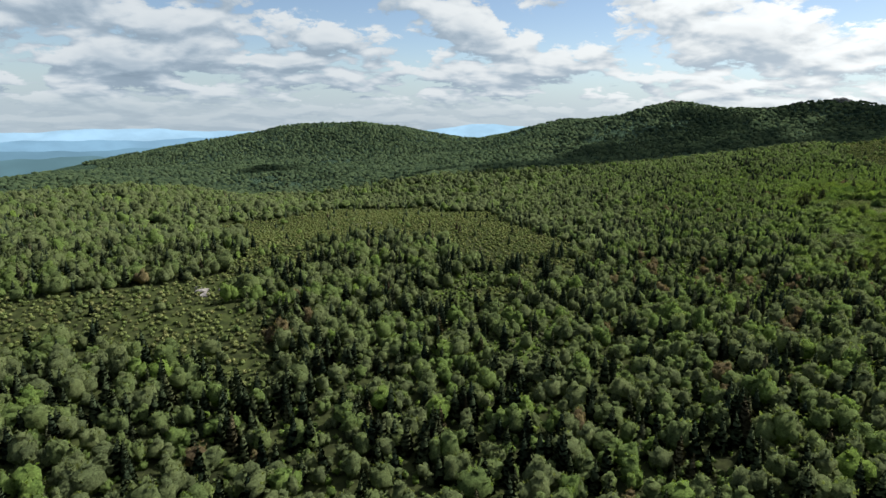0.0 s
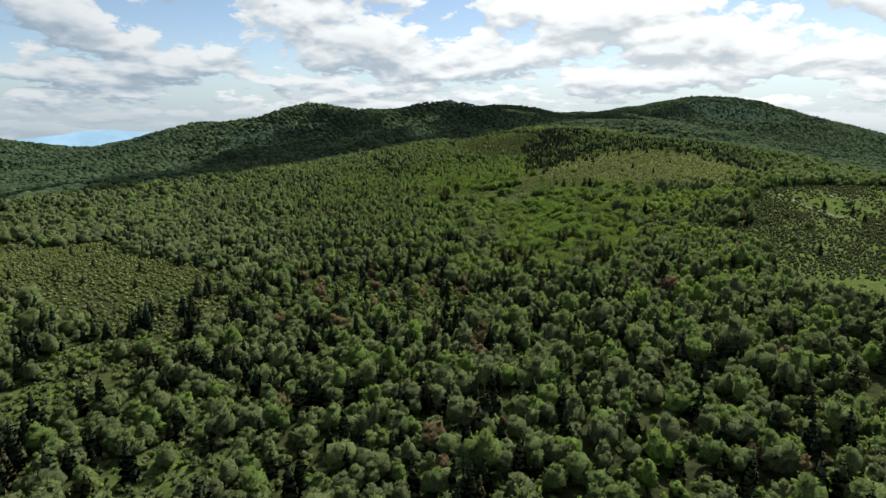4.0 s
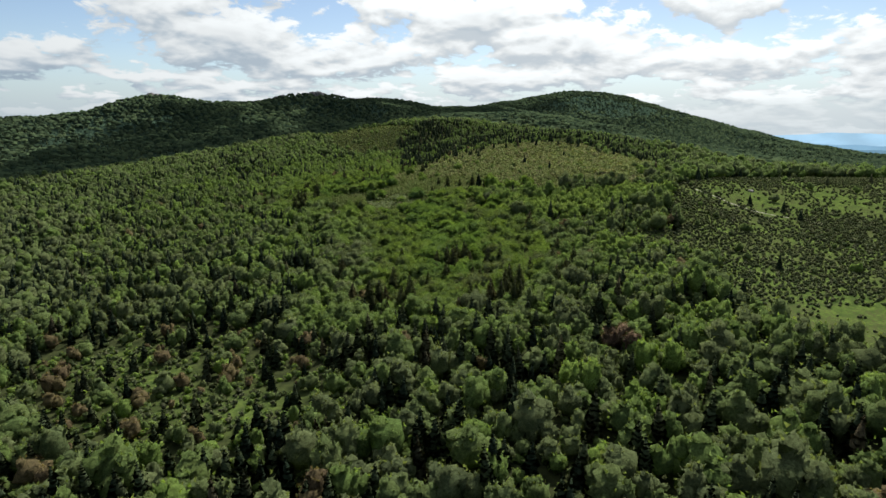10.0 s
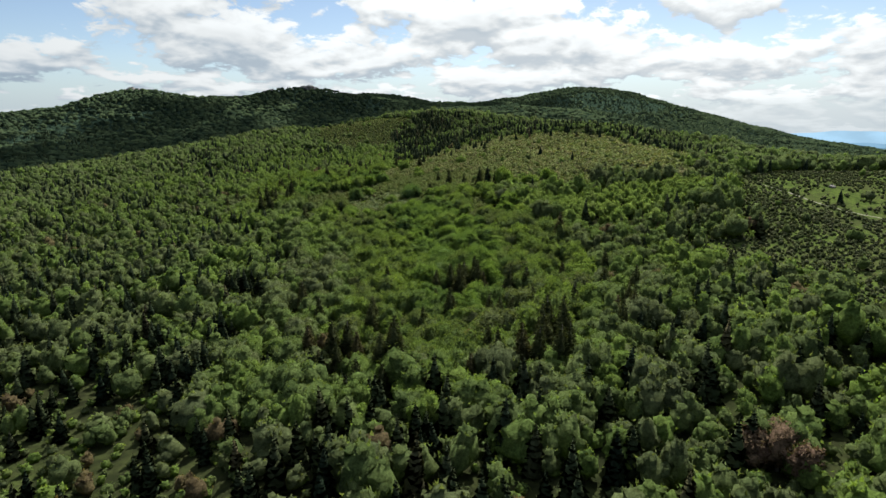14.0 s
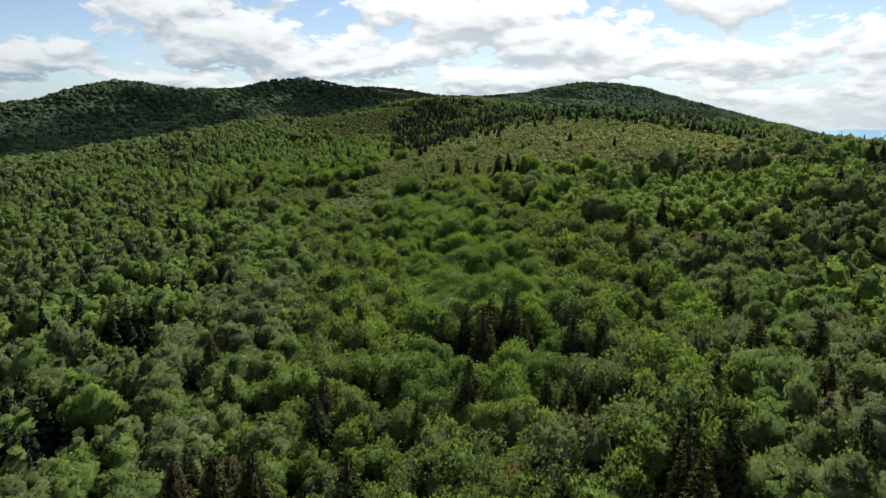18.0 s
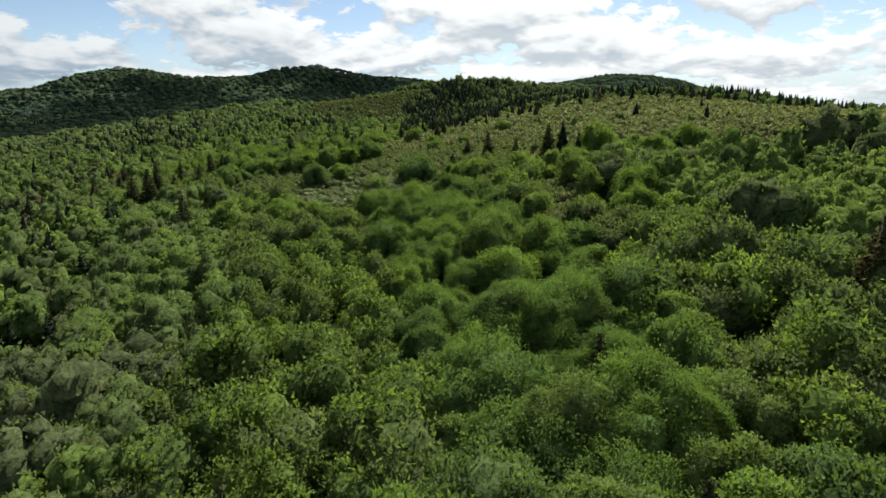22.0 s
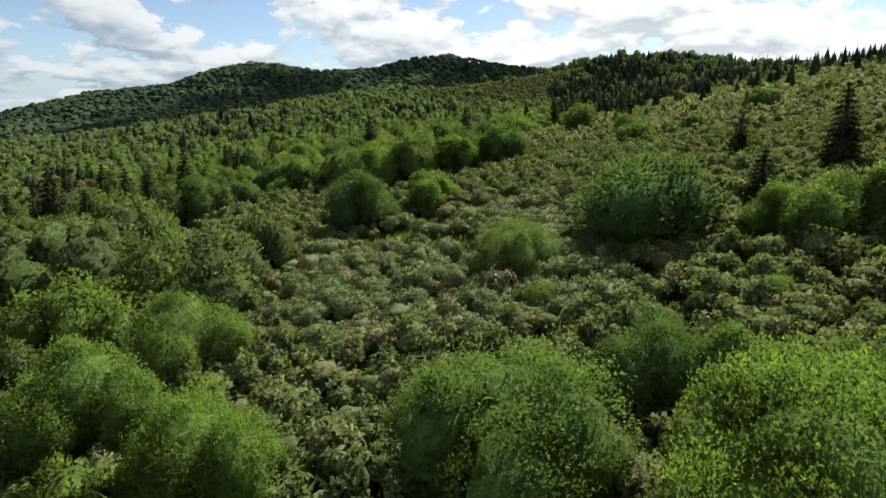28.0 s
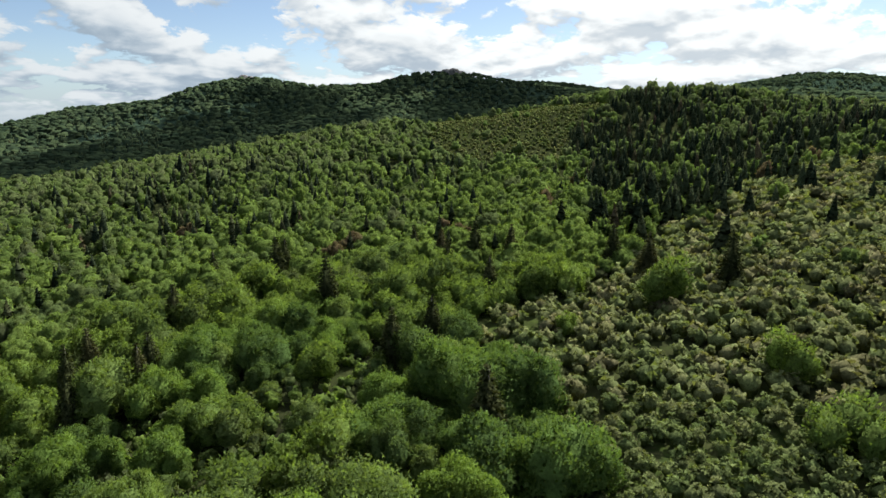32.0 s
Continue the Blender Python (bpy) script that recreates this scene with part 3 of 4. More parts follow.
def spire_shape(rng, tall=7.0, wide=1.9):
    """A far spruce."""
    s = Shape()
    segs = 5
    for z0, z1, r in ((0.05, 0.72, 1.0), (0.40, 1.0, 0.62)):
        a = np.arange(segs) * 2 * math.pi / segs + rng.uniform(0, 6)
        v = np.concatenate([np.stack([np.cos(a) * wide * r, np.sin(a) * wide * r, np.full(segs, tall * z0)], 1), [[0, 0, tall * z1]]])
        s.add(v, unit(v * (1, 1, 0) + (0, 0, 0.2)), [(i, (i + 1) % segs, segs) for i in range(segs)])
    return s.arrays()


def sow(name, shapes, x, y, sizes, tints, mat, rng, label, category, tilt=0.05):
    """Many plants as one body of growth: each a turned, scaled copy of one of the shapes, standing on the ground."""
    kind = rng.integers(0, len(shapes), len(x))
    z = height(x, y) - 0.12
    V, M, T, Q, C, count = [], [], [], [], [], 0
    for k, (v, n, t, q) in enumerate(shapes):
        who = np.flatnonzero(kind == k)
        if not len(who):
            continue
        a = rng.uniform(0, 2 * math.pi, len(who))
        c, s = np.cos(a)[:, None], np.sin(a)[:, None]
        tall = sizes[who][:, None] * rng.uniform(0.88, 1.14, (len(who), 1))
        size = sizes[who][:, None]
        lean = rng.normal(size=(len(who), 2, 1)) * tilt
        zz = v[None, :, 2] * tall
        vx = (v[None, :, 0] * c - v[None, :, 1] * s) * size + x[who][:, None] + lean[:, 0] * zz
        vy = (v[None, :, 0] * s + v[None, :, 1] * c) * size + y[who][:, None] + lean[:, 1] * zz
        V.append(np.stack([vx, vy, zz + z[who][:, None]], -1).reshape(-1, 3))
        M.append(np.stack([n[None, :, 0] * c - n[None, :, 1] * s, n[None, :, 0] * s + n[None, :, 1] * c, np.broadcast_to(n[None, :, 2], vx.shape)], -1).reshape(-1, 3))
        base = count + np.arange(len(who)) * len(v)
        T.append((t[None] + base[:, None, None]).reshape(-1, 3))
        Q.append((q[None] + base[:, None, None]).reshape(-1, 4))
        C.append(np.repeat(tints[who], len(v)))
        count += len(v) * len(who)
    me = mesh_of(name, np.concatenate(V), np.concatenate(T), np.concatenate(Q), mat, np.concatenate(M), np.concatenate(C))
    return tagged(new(name, me), label, category, kind="stuff")


def part(name, data, parent, label=""):
    ob = new(name, data)
    ob.parent = parent
    return tagged(ob, label)


# ---- ground ----
def axis(a, b, fine, hills, far):
    """Plan lines: even between a and b, a little wider over the hills, then wider and wider out to far."""
    out = []
    for start, way, edge, end in ((a, -1, hills[0], far[0]), (b, 1, hills[1], far[1])):
        at, step = start, fine
        while (at - end) * way < 0:
            step = min(step * 1.06, 17.0) if (at - edge) * way < 0 else min(step * 1.12, 240.0)
            at += way * step
            out.append(at)
    return np.array(sorted(out + list(np.arange(a, b + 0.1, fine))))


gx, gy = axis(-240, 620, 5.0, (-1300, 2200), (-3700, 4400)), axis(60, 700, 5.0, (0, 1750), (-2600, 4400))
X, Y = np.meshgrid(gx, gy)
heath, meadow, knoll = zones(X.ravel(), Y.ravel())
nx, ny = len(gx), len(gy)
idx = np.arange(nx * ny).reshape(ny, nx)
ground_mesh = mesh_of("ground", np.stack([X.ravel(), Y.ravel(), height(X, Y).ravel()], 1), np.zeros((0, 3), int),
                      np.stack([idx[:-1, :-1], idx[:-1, 1:], idx[1:, 1:], idx[1:, :-1]], -1).reshape(-1, 4), MAT_GROUND)
glade = sum(bump(X.ravel(), Y.ravel(), px, py, r) for px, py, r in GLADES)
gap = np.clip(wobble(X.ravel(), Y.ravel(), 6, 3.0) * 0.4 + 0.35, 0, 1)
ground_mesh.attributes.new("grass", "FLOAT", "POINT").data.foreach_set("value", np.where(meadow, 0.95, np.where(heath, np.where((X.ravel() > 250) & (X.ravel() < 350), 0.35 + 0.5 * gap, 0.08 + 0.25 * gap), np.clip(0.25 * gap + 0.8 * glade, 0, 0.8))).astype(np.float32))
ground_mesh.attributes.new("woods", "FLOAT", "POINT").data.foreach_set("value", np.clip((np.hypot(X.ravel() - 250, Y.ravel() - 300) - 480) / 250, 0, 1).astype(np.float32))
tagged(new("ground", ground_mesh), "green mountain ground with grass, moss and leaf litter", "ground", kind="structure")

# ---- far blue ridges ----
# Farther ridges get a paler blue: haze put into their glow colours.
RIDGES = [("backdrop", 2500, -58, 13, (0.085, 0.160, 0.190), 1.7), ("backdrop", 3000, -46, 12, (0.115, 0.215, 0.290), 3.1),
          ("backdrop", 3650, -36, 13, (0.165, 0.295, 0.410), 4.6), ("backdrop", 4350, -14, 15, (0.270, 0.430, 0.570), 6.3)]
for name, far, top, swing, col, seed in RIDGES:
    bearing = np.radians(np.arange(-75, 130.1, 0.35))
    crest = top + swing * (0.6 * np.sin(bearing * 9 + seed) + 0.5 * np.sin(bearing * 23 + 2.2 * seed) + 0.22 * np.sin(bearing * 61 + seed) + 0.12 * np.sin(bearing * 140 + 3 * seed))
    if far > 4000:
        crest = crest + 50 * np.exp(-((np.degrees(bearing) - 3.0) / 6.0) ** 2) + 14 * np.exp(-((np.degrees(bearing) + 12) / 5.0) ** 2)
    rows = []
    for out, drop in ((0, 0), (-60, 22), (-220, 75), (-420, 190)):
        ripple = 1 + 0.03 * np.sin(bearing * 37 + seed + out)
        rows.append(np.stack([np.sin(bearing) * (far + out * ripple) + 150, np.cos(bearing) * (far + out * ripple) + 150, crest - drop], 1))
    n = len(bearing)
    i = np.arange(n * 4).reshape(4, n)
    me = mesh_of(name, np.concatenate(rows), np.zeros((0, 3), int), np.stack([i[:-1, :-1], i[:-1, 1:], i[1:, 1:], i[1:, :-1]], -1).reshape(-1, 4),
                 backdrop_material("painted_blue_haze", col, 0.9))
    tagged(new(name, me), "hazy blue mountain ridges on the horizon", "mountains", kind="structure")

# ---- woods ----
rng = np.random.default_rng(11)


def spread(x0, x1, y0, y1, step, rng):
    """Places in loose rows over a plan box."""
    a, b = np.meshgrid(np.arange(x0, x1, step), np.arange(y0, y1, step))
    a, b = a.ravel(), b.ravel()
    return a + rng.uniform(-0.45, 0.45, len(a)) * step, b + rng.uniform(-0.45, 0.45, len(b)) * step


# broadleaf trees and spruces that stand out singly: plan place and size
SLOPE_TREES = [(271, 311, 1.45), (279, 321, 0.8), (271, 321, 1.2), (268, 316, 0.95), (264, 318, 0.9), (260, 329, 0.65), (259, 322, 0.8), (260, 315, 0.9), (272, 315, 0.6), (254, 319, 0.75),
               (257, 317, 0.65), (242, 327, 1.1), (246, 333, 1.35), (241, 339, 1.35), (253, 329, 1.05), (257, 333, 1.3), (256, 341, 0.85), (249, 322, 0.8), (246, 324, 0.55), (313, 349, 1.1),
               (319, 346, 1.0), (292, 329, 0.9), (257, 354, 1.3), (253, 364, 0.95), (287, 335, 0.9), (274, 334, 1.2), (266, 335, 0.95), (268, 327, 0.85), (264, 338, 1.1)]
LONE_TREES = [(263, 377, 0.8), (266, 383, 1.15), (271, 386, 1.15), (278, 387, 1.1), (288, 351, 0.75), (290, 349, 0.7), (304, 366, 1.4), (292, 394, 1.25), (301, 395, 1.0),
              (312, 376, 0.7), (282, 422, 0.9), (324, 413, 1.05), (355, 330, 0.7), (305, 404, 0.6), (267, 359, 0.9), (298, 426, 1.0), (276, 381, 1.2), (281, 389, 1.0), (272, 388, 1.1), (267, 396, 1.15), (261, 404, 1.2), (274, 412, 0.9), (268, 378, 0.9), (343, 331, 0.9), (350, 326, 0.7), (382, 336, 0.8), (372, 345, 0.6), (395, 350, 0.6), (410, 330, 0.6), (360, 352, 0.5), (400, 372, 0.6), (365, 318, 0.6)]
HEDGES = [[(243, 204), (248, 196), (252, 189), (257, 183)], [(307, 253), (313, 243), (322, 235), (334, 226)], [(273, 221), (278, 213), (284, 206)]]
BRIGHT_TREES = [(272, 370, 1.1), (280, 351, 1.2), (283, 343, 1.25), (288, 344, 0.95), (271, 357, 0.95), (267, 365, 1.05), (293, 368, 0.8), (299, 353, 0.45), (291, 362, 0.42), (309, 359, 0.85),
                (310, 356, 0.9), (313, 354, 0.85), (296, 429, 1.1), (301, 421, 1.3), (305, 417, 1.25), (310, 415, 1.3), (316, 414, 1.1), (333, 335, 1.5), (330, 327, 1.1), (336, 322, 1.1),
                (343, 318, 1.1), (320, 338, 0.9), (302, 307, 1.3), (295, 303, 1.2), (280, 307, 1.1), (284, 318, 0.85), (287, 316, 1.1), (264, 309, 0.8), (265, 303, 1.3), (268, 308, 0.75), (313, 327, 1.35)]
WOOD_SPRUCES = [(239, 250, 0.9), (249, 279, 0.8), (229, 213, 1.15), (227, 216, 1.05), (212, 224, 1.05), (200, 265, 0.9), (195, 251, 0.8),
                (176, 289, 0.9), (220, 246, 0.8), (226, 270, 0.85), (230, 241, 0.75), (222, 285, 0.9), (226, 205, 1.0), (205, 231, 0.8), (204, 269, 0.9), (195, 217, 1.2),
                (197, 215, 1.1), (218, 229, 0.9), (206, 234, 0.85), (150, 227, 1.1), (201, 208, 1.0), (180, 244, 0.9), (237, 219, 1.0), (232, 220, 0.95), (139, 168, 1.15), (163, 183, 1.2),
                (166, 304, 0.9), (174, 302, 0.9), (137, 300, 0.9), (240, 222, 0.9)]
LONE_SPRUCES = [(370, 432, 1.0), (366, 443, 0.9), (405, 453, 1.1), (403, 437, 0.9), (420, 439, 0.9), (378, 464, 1.0), (379, 456, 1.0), (393, 462, 1.0), (413, 453, 0.9),
                (429, 455, 1.0), (433, 442, 1.1), (383, 443, 1.25), (382, 468, 1.2), (376, 453, 1.1), (428, 430, 1.2), (433, 444, 1.1), (429, 457, 1.1), (333, 345, 1.3), (336, 347, 1.25), (334, 341, 1.1), (330, 347, 1.1), (338, 343, 1.0), (332, 359, 0.75), (335, 380, 0.7), (440, 443, 1.0),
                (225, 243, 0.7), (227, 239, 0.8), (323, 421, 1.05), (328, 365, 1.0), (313, 363, 0.8), (221, 265, 0.7)]
DARK_CLUMP = [(232, 265, 1.30), (230, 268, 1.1), (234, 262, 1.25), (236, 265, 1.15), (229, 264, 1.2), (233, 259, 0.95), (227, 261, 0.8)]
WEST_SPRUCES = [(-76, 232), (-67, 234), (-41, 256), (-34, 286), (-10, 235), (2, 244), (5, 261), (34, 268), (36, 278), (49, 273), (49, 252), (64, 305), (83, 298), (-50, 133), (-41, 142), (-35, 155), (-29, 159), (-19, 130),
                (-7, 118), (-1, 122), (7, 135), (19, 152), (28, 151), (17, 134), (25, 114), (67, 126), (69, 123), (85, 144), (-15, 118), (-52, 123), (-83, 115), (-76, 125)]
BROWN_TREES = [(189, 266, 1.0), (207, 241, 0.9), (254, 235, 1.0), (262, 226, 1.1), (240, 231, 0.8), (220, 276, 0.8), (292, 258, 0.9), (243, 228, 0.7)]
OPEN_VIEW = [(266, 354), (280, 342), (300, 340), (306, 352), (345, 368), (345, 400), (300, 416), (284, 424), (258, 394), (258, 368)]
KNOLL_EDGE = [(379, 461), (415, 464), (451, 480), (474, 446), (508, 386), (470, 320), (455, 285)]

def growth(x, y):
    """How much larger the trees stand: broad crowns lower down, closer and smaller ones where the slope rises."""
    return 1.36 - 0.16 * bump(x, y, 20, 170, 110) - 0.20 * bump(x, y, 240, 270, 70) - 0.16 * bump(x, y, 262, 320, 45) - 0.40 * np.clip((y - 370) / 70, 0, 1) * np.clip((x - 120) / 80, 0, 1)


x, y = spread(-420, 660, 40, 800, 4.9, rng)
bx, by = spread(90, 420, 180, 480, 3.9, rng)
cx, cy = spread(120, 660, 370, 800, 3.9, rng)
tight, close = (growth(bx, by) < 1.30) & (growth(bx, by) >= 1.05), growth(cx, cy) < 1.05
wide_apart = (growth(x, y) >= 1.30) | ((growth(x, y) >= 1.05) & ((x < 90) | (x > 420) | (y < 180) | (y > 480)))
x, y = np.r_[x[wide_apart], bx[tight], cx[close]], np.r_[y[wide_apart], by[tight], cy[close]]
lx, ly = spread(290, 380, 245, 320, 3.9, rng)
lime = inside(LIME_BAND, lx, ly)
x, y = np.r_[x[~inside(LIME_BAND, x, y)], lx[lime]], np.r_[y[~inside(LIME_BAND, x, y)], ly[lime]]
# young growth that fills the gaps
fx, fy = spread(-130, 420, 70, 480, 6.3, rng)
few = rng.uniform(size=len(fx)) < 0.75
x, y, young_from = np.r_[x, fx[few]], np.r_[y, fy[few]], len(x)
filler = np.arange(len(x)) >= young_from
turn = np.degrees(np.arctan2(x, y + 140))
keep = (turn > -48) & (turn < 80)
x, y, filler = x[keep], y[keep], filler[keep]
blur = np.where(x < 150, np.where(y > 290, 7.0, 3.0), 1.0)
heath, meadow, knoll = zones(x + blur * rng.normal(size=len(x)), y + blur * rng.normal(size=len(x)))
thin = wobble(x, y, 17, 1.0)
luck = rng.uniform(size=len(x))
main_heath = heath & (x > 250)
clear = inside(OPEN_VIEW, x, y)
stand = np.where(heath, luck < np.where(main_heath, 0.022, 0.04 + 0.12 * (thin > 0.5)), np.where(meadow, luck < 0.03, luck < 0.985 - 0.30 * (thin < -0.62))) & ~clear
west = bump(x, y, 20, 130, 110) + 0.8 * bump(x, y, 120, 270, 60)
grown = growth(x, y)
scrub = np.clip(1.3 * bump(x, y, 124, 236, 30) + 1.2 * bump(x, y, 122, 284, 30), 0, 1) > 0.5 + 0.25 * wobble(x, y, 8, 2.0)
stand &= ~(scrub & (luck > 0.62))
stand &= ~((west > 0.4) & (luck > 0.93))
for px, py, r in GLADES:
    stand &= (bump(x, y, px, py, r) < 0.37 + 0.2 * wobble(x, y, 5, 1.0)) | (luck < 0.12)
for px, py, s in SLOPE_TREES + BRIGHT_TREES:
    stand &= np.hypot(x - px, y - py) > 3.6 * s
stand &= ~(filler & (heath | meadow))
for px, py, s in DARK_CLUMP:
    stand &= np.hypot(x - px + 1.5, y - py + 1.5) > 3.4
x, y, grown, heath, meadow, knoll, thin, filler, scrub = (a[stand] for a in (x, y, grown, heath, meadow, knoll, thin, filler, scrub))
n = len(x)
odds = 0.11 + 0.05 * (x < 215) + 0.06 * np.clip((210 - x) / 40, 0, 1) * (y < 420) + 0.07 * bump(x, y, 10, 140, 95) + 0.10 * bump(x, y, 120, 260, 60) + 0.30 * bump(x, y, 310, 590, 75) + 0.15 * bump(x, y, 80, 360, 120) \
    + 0.10 * (wobble(x, y, 23, 4.0) > 0.35) + 0.30 * (wobble(x, y, 9, 6.0) > 0.55) * (x < 200) * (y < 330) + 0.10 * knoll
odds = np.where(knoll & (off_way(x, y, KNOLL_EDGE) < 24), 0.45, odds)
odds = np.where(inside(SPRUCE_STAND, x, y), np.where(wobble(x, y, 12, 2.0) > -0.15, 0.72, 0.15), odds)
odds = np.where(bump(x, y, 298, 442, 26) > 0.37, 0.0, odds)
odds = np.where(((off_way(x, y) < 55) & (y > 270)) | filler, 0.12 * odds, odds)
odds = np.where((off_way(x, y) < 32) & (y > 255), 0.0, odds)
odds = np.where(inside(LIME_BAND, x, y), 0.0, odds)
odds = np.where((y > 425) & (x > 240) & ~knoll & ~inside(SPRUCE_STAND, x, y), 0.05 + 0.25 * bump(x, y, 330, 600, 60), odds)
spruce = rng.uniform(size=n) < odds
west_at = bump(x, y, 20, 150, 110)
size = np.clip(0.86 + 0.20 * rng.normal(size=n) + 0.14 * thin, 0.45, 1.35) * np.where(heath | meadow, np.where(x < 150, 0.6, 0.85), grown) * np.where(filler, 0.52, 1.0) * np.where(scrub, 0.66, 1.0)
size = np.where(inside(LIME_BAND, x, y), rng.uniform(0.75, 1.05, n), size)
tint = np.clip(0.36 + 0.18 * wobble(x, y, 13, 7.0) + 0.26 * rng.normal(size=n) - 0.24 * np.clip((190 - x) / 120, 0, 1) + 0.36 * bump(x, y, 390, 490, 130) + 0.20 * bump(x, y, 290, 330, 70) + 0.20 * bump(x, y, 350, 470, 80) - 0.14 * bump(x, y, 60, 480, 200) - 0.16 * bump(x, y, 180, 120, 60), 0, 0.80)
tint = np.where(inside(LIME_BAND, x, y), rng.uniform(0.76, 0.90, n), tint)
tint = np.where((rng.uniform(size=n) < 0.008 + 0.015 * west_at + 0.22 * scrub) & (off_way(x, y) > 60), 1.0, tint)
size = np.where(knoll & ~spruce, 0.72 * size, size)
size = np.where(spruce, np.where(knoll, np.clip(size, 0.7, 1.0) * 1.1, np.clip(size, 0.80, 1.2) * 1.1), size)
steps = np.linspace(0, 1, 30)
edge_x = np.interp(steps, [0, 0.25, 0.5, 0.7, 1], [384, 412, 446, 462, 500]) + rng.normal(size=30) * 5
edge_y = np.interp(steps, [0, 0.25, 0.5, 0.7, 1], [468, 474, 466, 442, 388]) + rng.normal(size=30) * 5
x, y, size, tint = np.r_[x, edge_x], np.r_[y, edge_y], np.r_[size, rng.uniform(0.9, 1.3, 30)], np.r_[tint, rng.uniform(0, 0.8, 30)]
spruce = np.r_[spruce, np.ones(30, bool)]
bright_from = len(x)
x, y, size = (np.r_[old, [p[k] for p in BRIGHT_TREES]] for k, old in enumerate((x, y, size)))
spruce, tint = np.r_[spruce, np.zeros(len(BRIGHT_TREES), bool)], np.r_[tint, np.full(len(BRIGHT_TREES), 0.8)]
hedge = []
for line in HEDGES:
    for (x0, y0), (x1, y1) in zip(line, line[1:]):
        hedge += [(x0 + (x1 - x0) * f + rng.normal(), y0 + (y1 - y0) * f + rng.normal(), rng.uniform(1.0, 1.35)) for f in (0.0, 0.45)]
for lone, needled in ((SLOPE_TREES + LONE_TREES + hedge + [(220, 170, 1.2), (235, 157, 1.3), (230, 187, 1.1), (229, 168, 1.1)], False), (LONE_SPRUCES, True), ([(px, py, 1.15 * s) for px, py, s in WOOD_SPRUCES], True), (DARK_CLUMP, True),
                      ([(px + rng.normal() * 2.5, py + rng.normal() * 2.5, rng.uniform(1.1, 1.5)) for px, py in WEST_SPRUCES for _ in range(4)], True)):
    lx, ly, ls = np.array(lone, float).T
    x, y, size = np.r_[x, lx], np.r_[y, ly], np.r_[size, ls]
    spruce, tint = np.r_[spruce, np.full(len(lx), needled)], np.r_[tint, rng.uniform(0.1, 0.9, len(lx))]
bx, by, bs = np.array(BROWN_TREES, float).T
x, y, size, spruce, tint = np.r_[x, bx], np.r_[y, by], np.r_[size, bs], np.r_[spruce, np.zeros(len(bx), bool)], np.r_[tint, np.ones(len(bx))]
d = off_way(x, y)
d = np.minimum(d, off_way(x, y, [(285, 430), (300, 450), (320, 460)]) + 4)
off = off_way(x, y, [(-95, 175), (-20, 135), (70, 125), (190, 225)])

bright = np.arange(bright_from, bright_from + len(BRIGHT_TREES))
leafy, needle = np.setdiff1d(np.flatnonzero(~spruce), bright), np.flatnonzero(spruce)
leafy, needle = leafy[np.argsort(d[leafy])], needle[np.argsort(d[needle])]
leafy = np.r_[leafy[tint[leafy] < 0.99], leafy[tint[leafy] >= 0.99]]
near_leafy, near_needle = leafy[:299], needle[:110]

shape_rng = np.random.default_rng(5)
MID_CROWNS = [heads_shape(shape_rng, shape_rng.uniform(4.4, 5.6), shape_rng.uniform(2.7, 3.4), int(shape_rng.integers(2, 5)), 6, (3, 8), (2, 6), 640, 0.185) for _ in range(12)]
SOFT_CROWNS = [heads_shape(shape_rng, shape_rng.uniform(4.4, 5.6), shape_rng.uniform(2.7, 3.4), int(shape_rng.integers(2, 5)), 8, (4, 9), None, 1750, 0.212) for _ in range(10)]
FAR_CROWNS = [heads_shape(shape_rng, shape_rng.uniform(4.2, 5.2), shape_rng.uniform(2.8, 3.5), int(shape_rng.integers(1, 4)), 3, (3, 6), (2, 5), 80, 0.33) for _ in range(12)]
MID_SPRUCES_FAR = [spruce_shape(shape_rng, 7.4, 2.1, 8, 6, True, 1.4) for _ in range(4)]
DOMES = [heads_shape(shape_rng, 4.4, 3.2, 1, 3, (2, 6), (2, 5), 8, 0.5) for _ in range(8)]
CANOPY = [dome_shape(shape_rng, 4.6, 4.0) for _ in range(8)]
MID_SPRUCES = [spruce_shape(shape_rng, 7.4, 2.0, 12, 9, True, 1.0) for _ in range(4)]
SPIRES = [spire_shape(shape_rng) for _ in range(5)]

rest = leafy[299:]
band = np.where(d[rest] < 33, 0, np.where(d[rest] < 55, 1, np.where((d[rest] < 150) | (off[rest] < 150), 2, 3)))
for level, shapes in ((0, SOFT_CROWNS), (1, MID_CROWNS), (2, FAR_CROWNS), (3, DOMES)):
    who = rest[band == level]
    if level == 3:
        who = who[(d[who] < 260) | (rng.uniform(size=len(who)) < 0.62)]
        size[who] *= np.where(d[who] < 260, 1.0, 1.25)
    sow("broadleaf_woods", shapes, x[who], y[who], size[who], tint[who] * (0.8 if level == 3 else 1.0), MAT_LEAF_FAR, rng,
        "dense spring green broadleaf woods covering the hillside", "forest")
rest = needle[110:]
band = np.where((d[rest] < 75) | (off[rest] < 130), 0, np.where((d[rest] < 280) | (off[rest] < 200), 1, 2))
for level, shapes in ((0, MID_SPRUCES), (1, MID_SPRUCES_FAR), (2, SPIRES)):
    who = rest[band == level]
    sow("spruce_woods", shapes, x[who], y[who], size[who] * 0.95, rng.uniform(0, 1, len(who)) ** 1.6, MAT_NEEDLE_FAR, rng,
        "dark green spruces scattered through the hillside woods", "spruce forest")

# the far slopes
fx, fy = spread(-1300, 2300, -100, 1800, 7.0, rng)
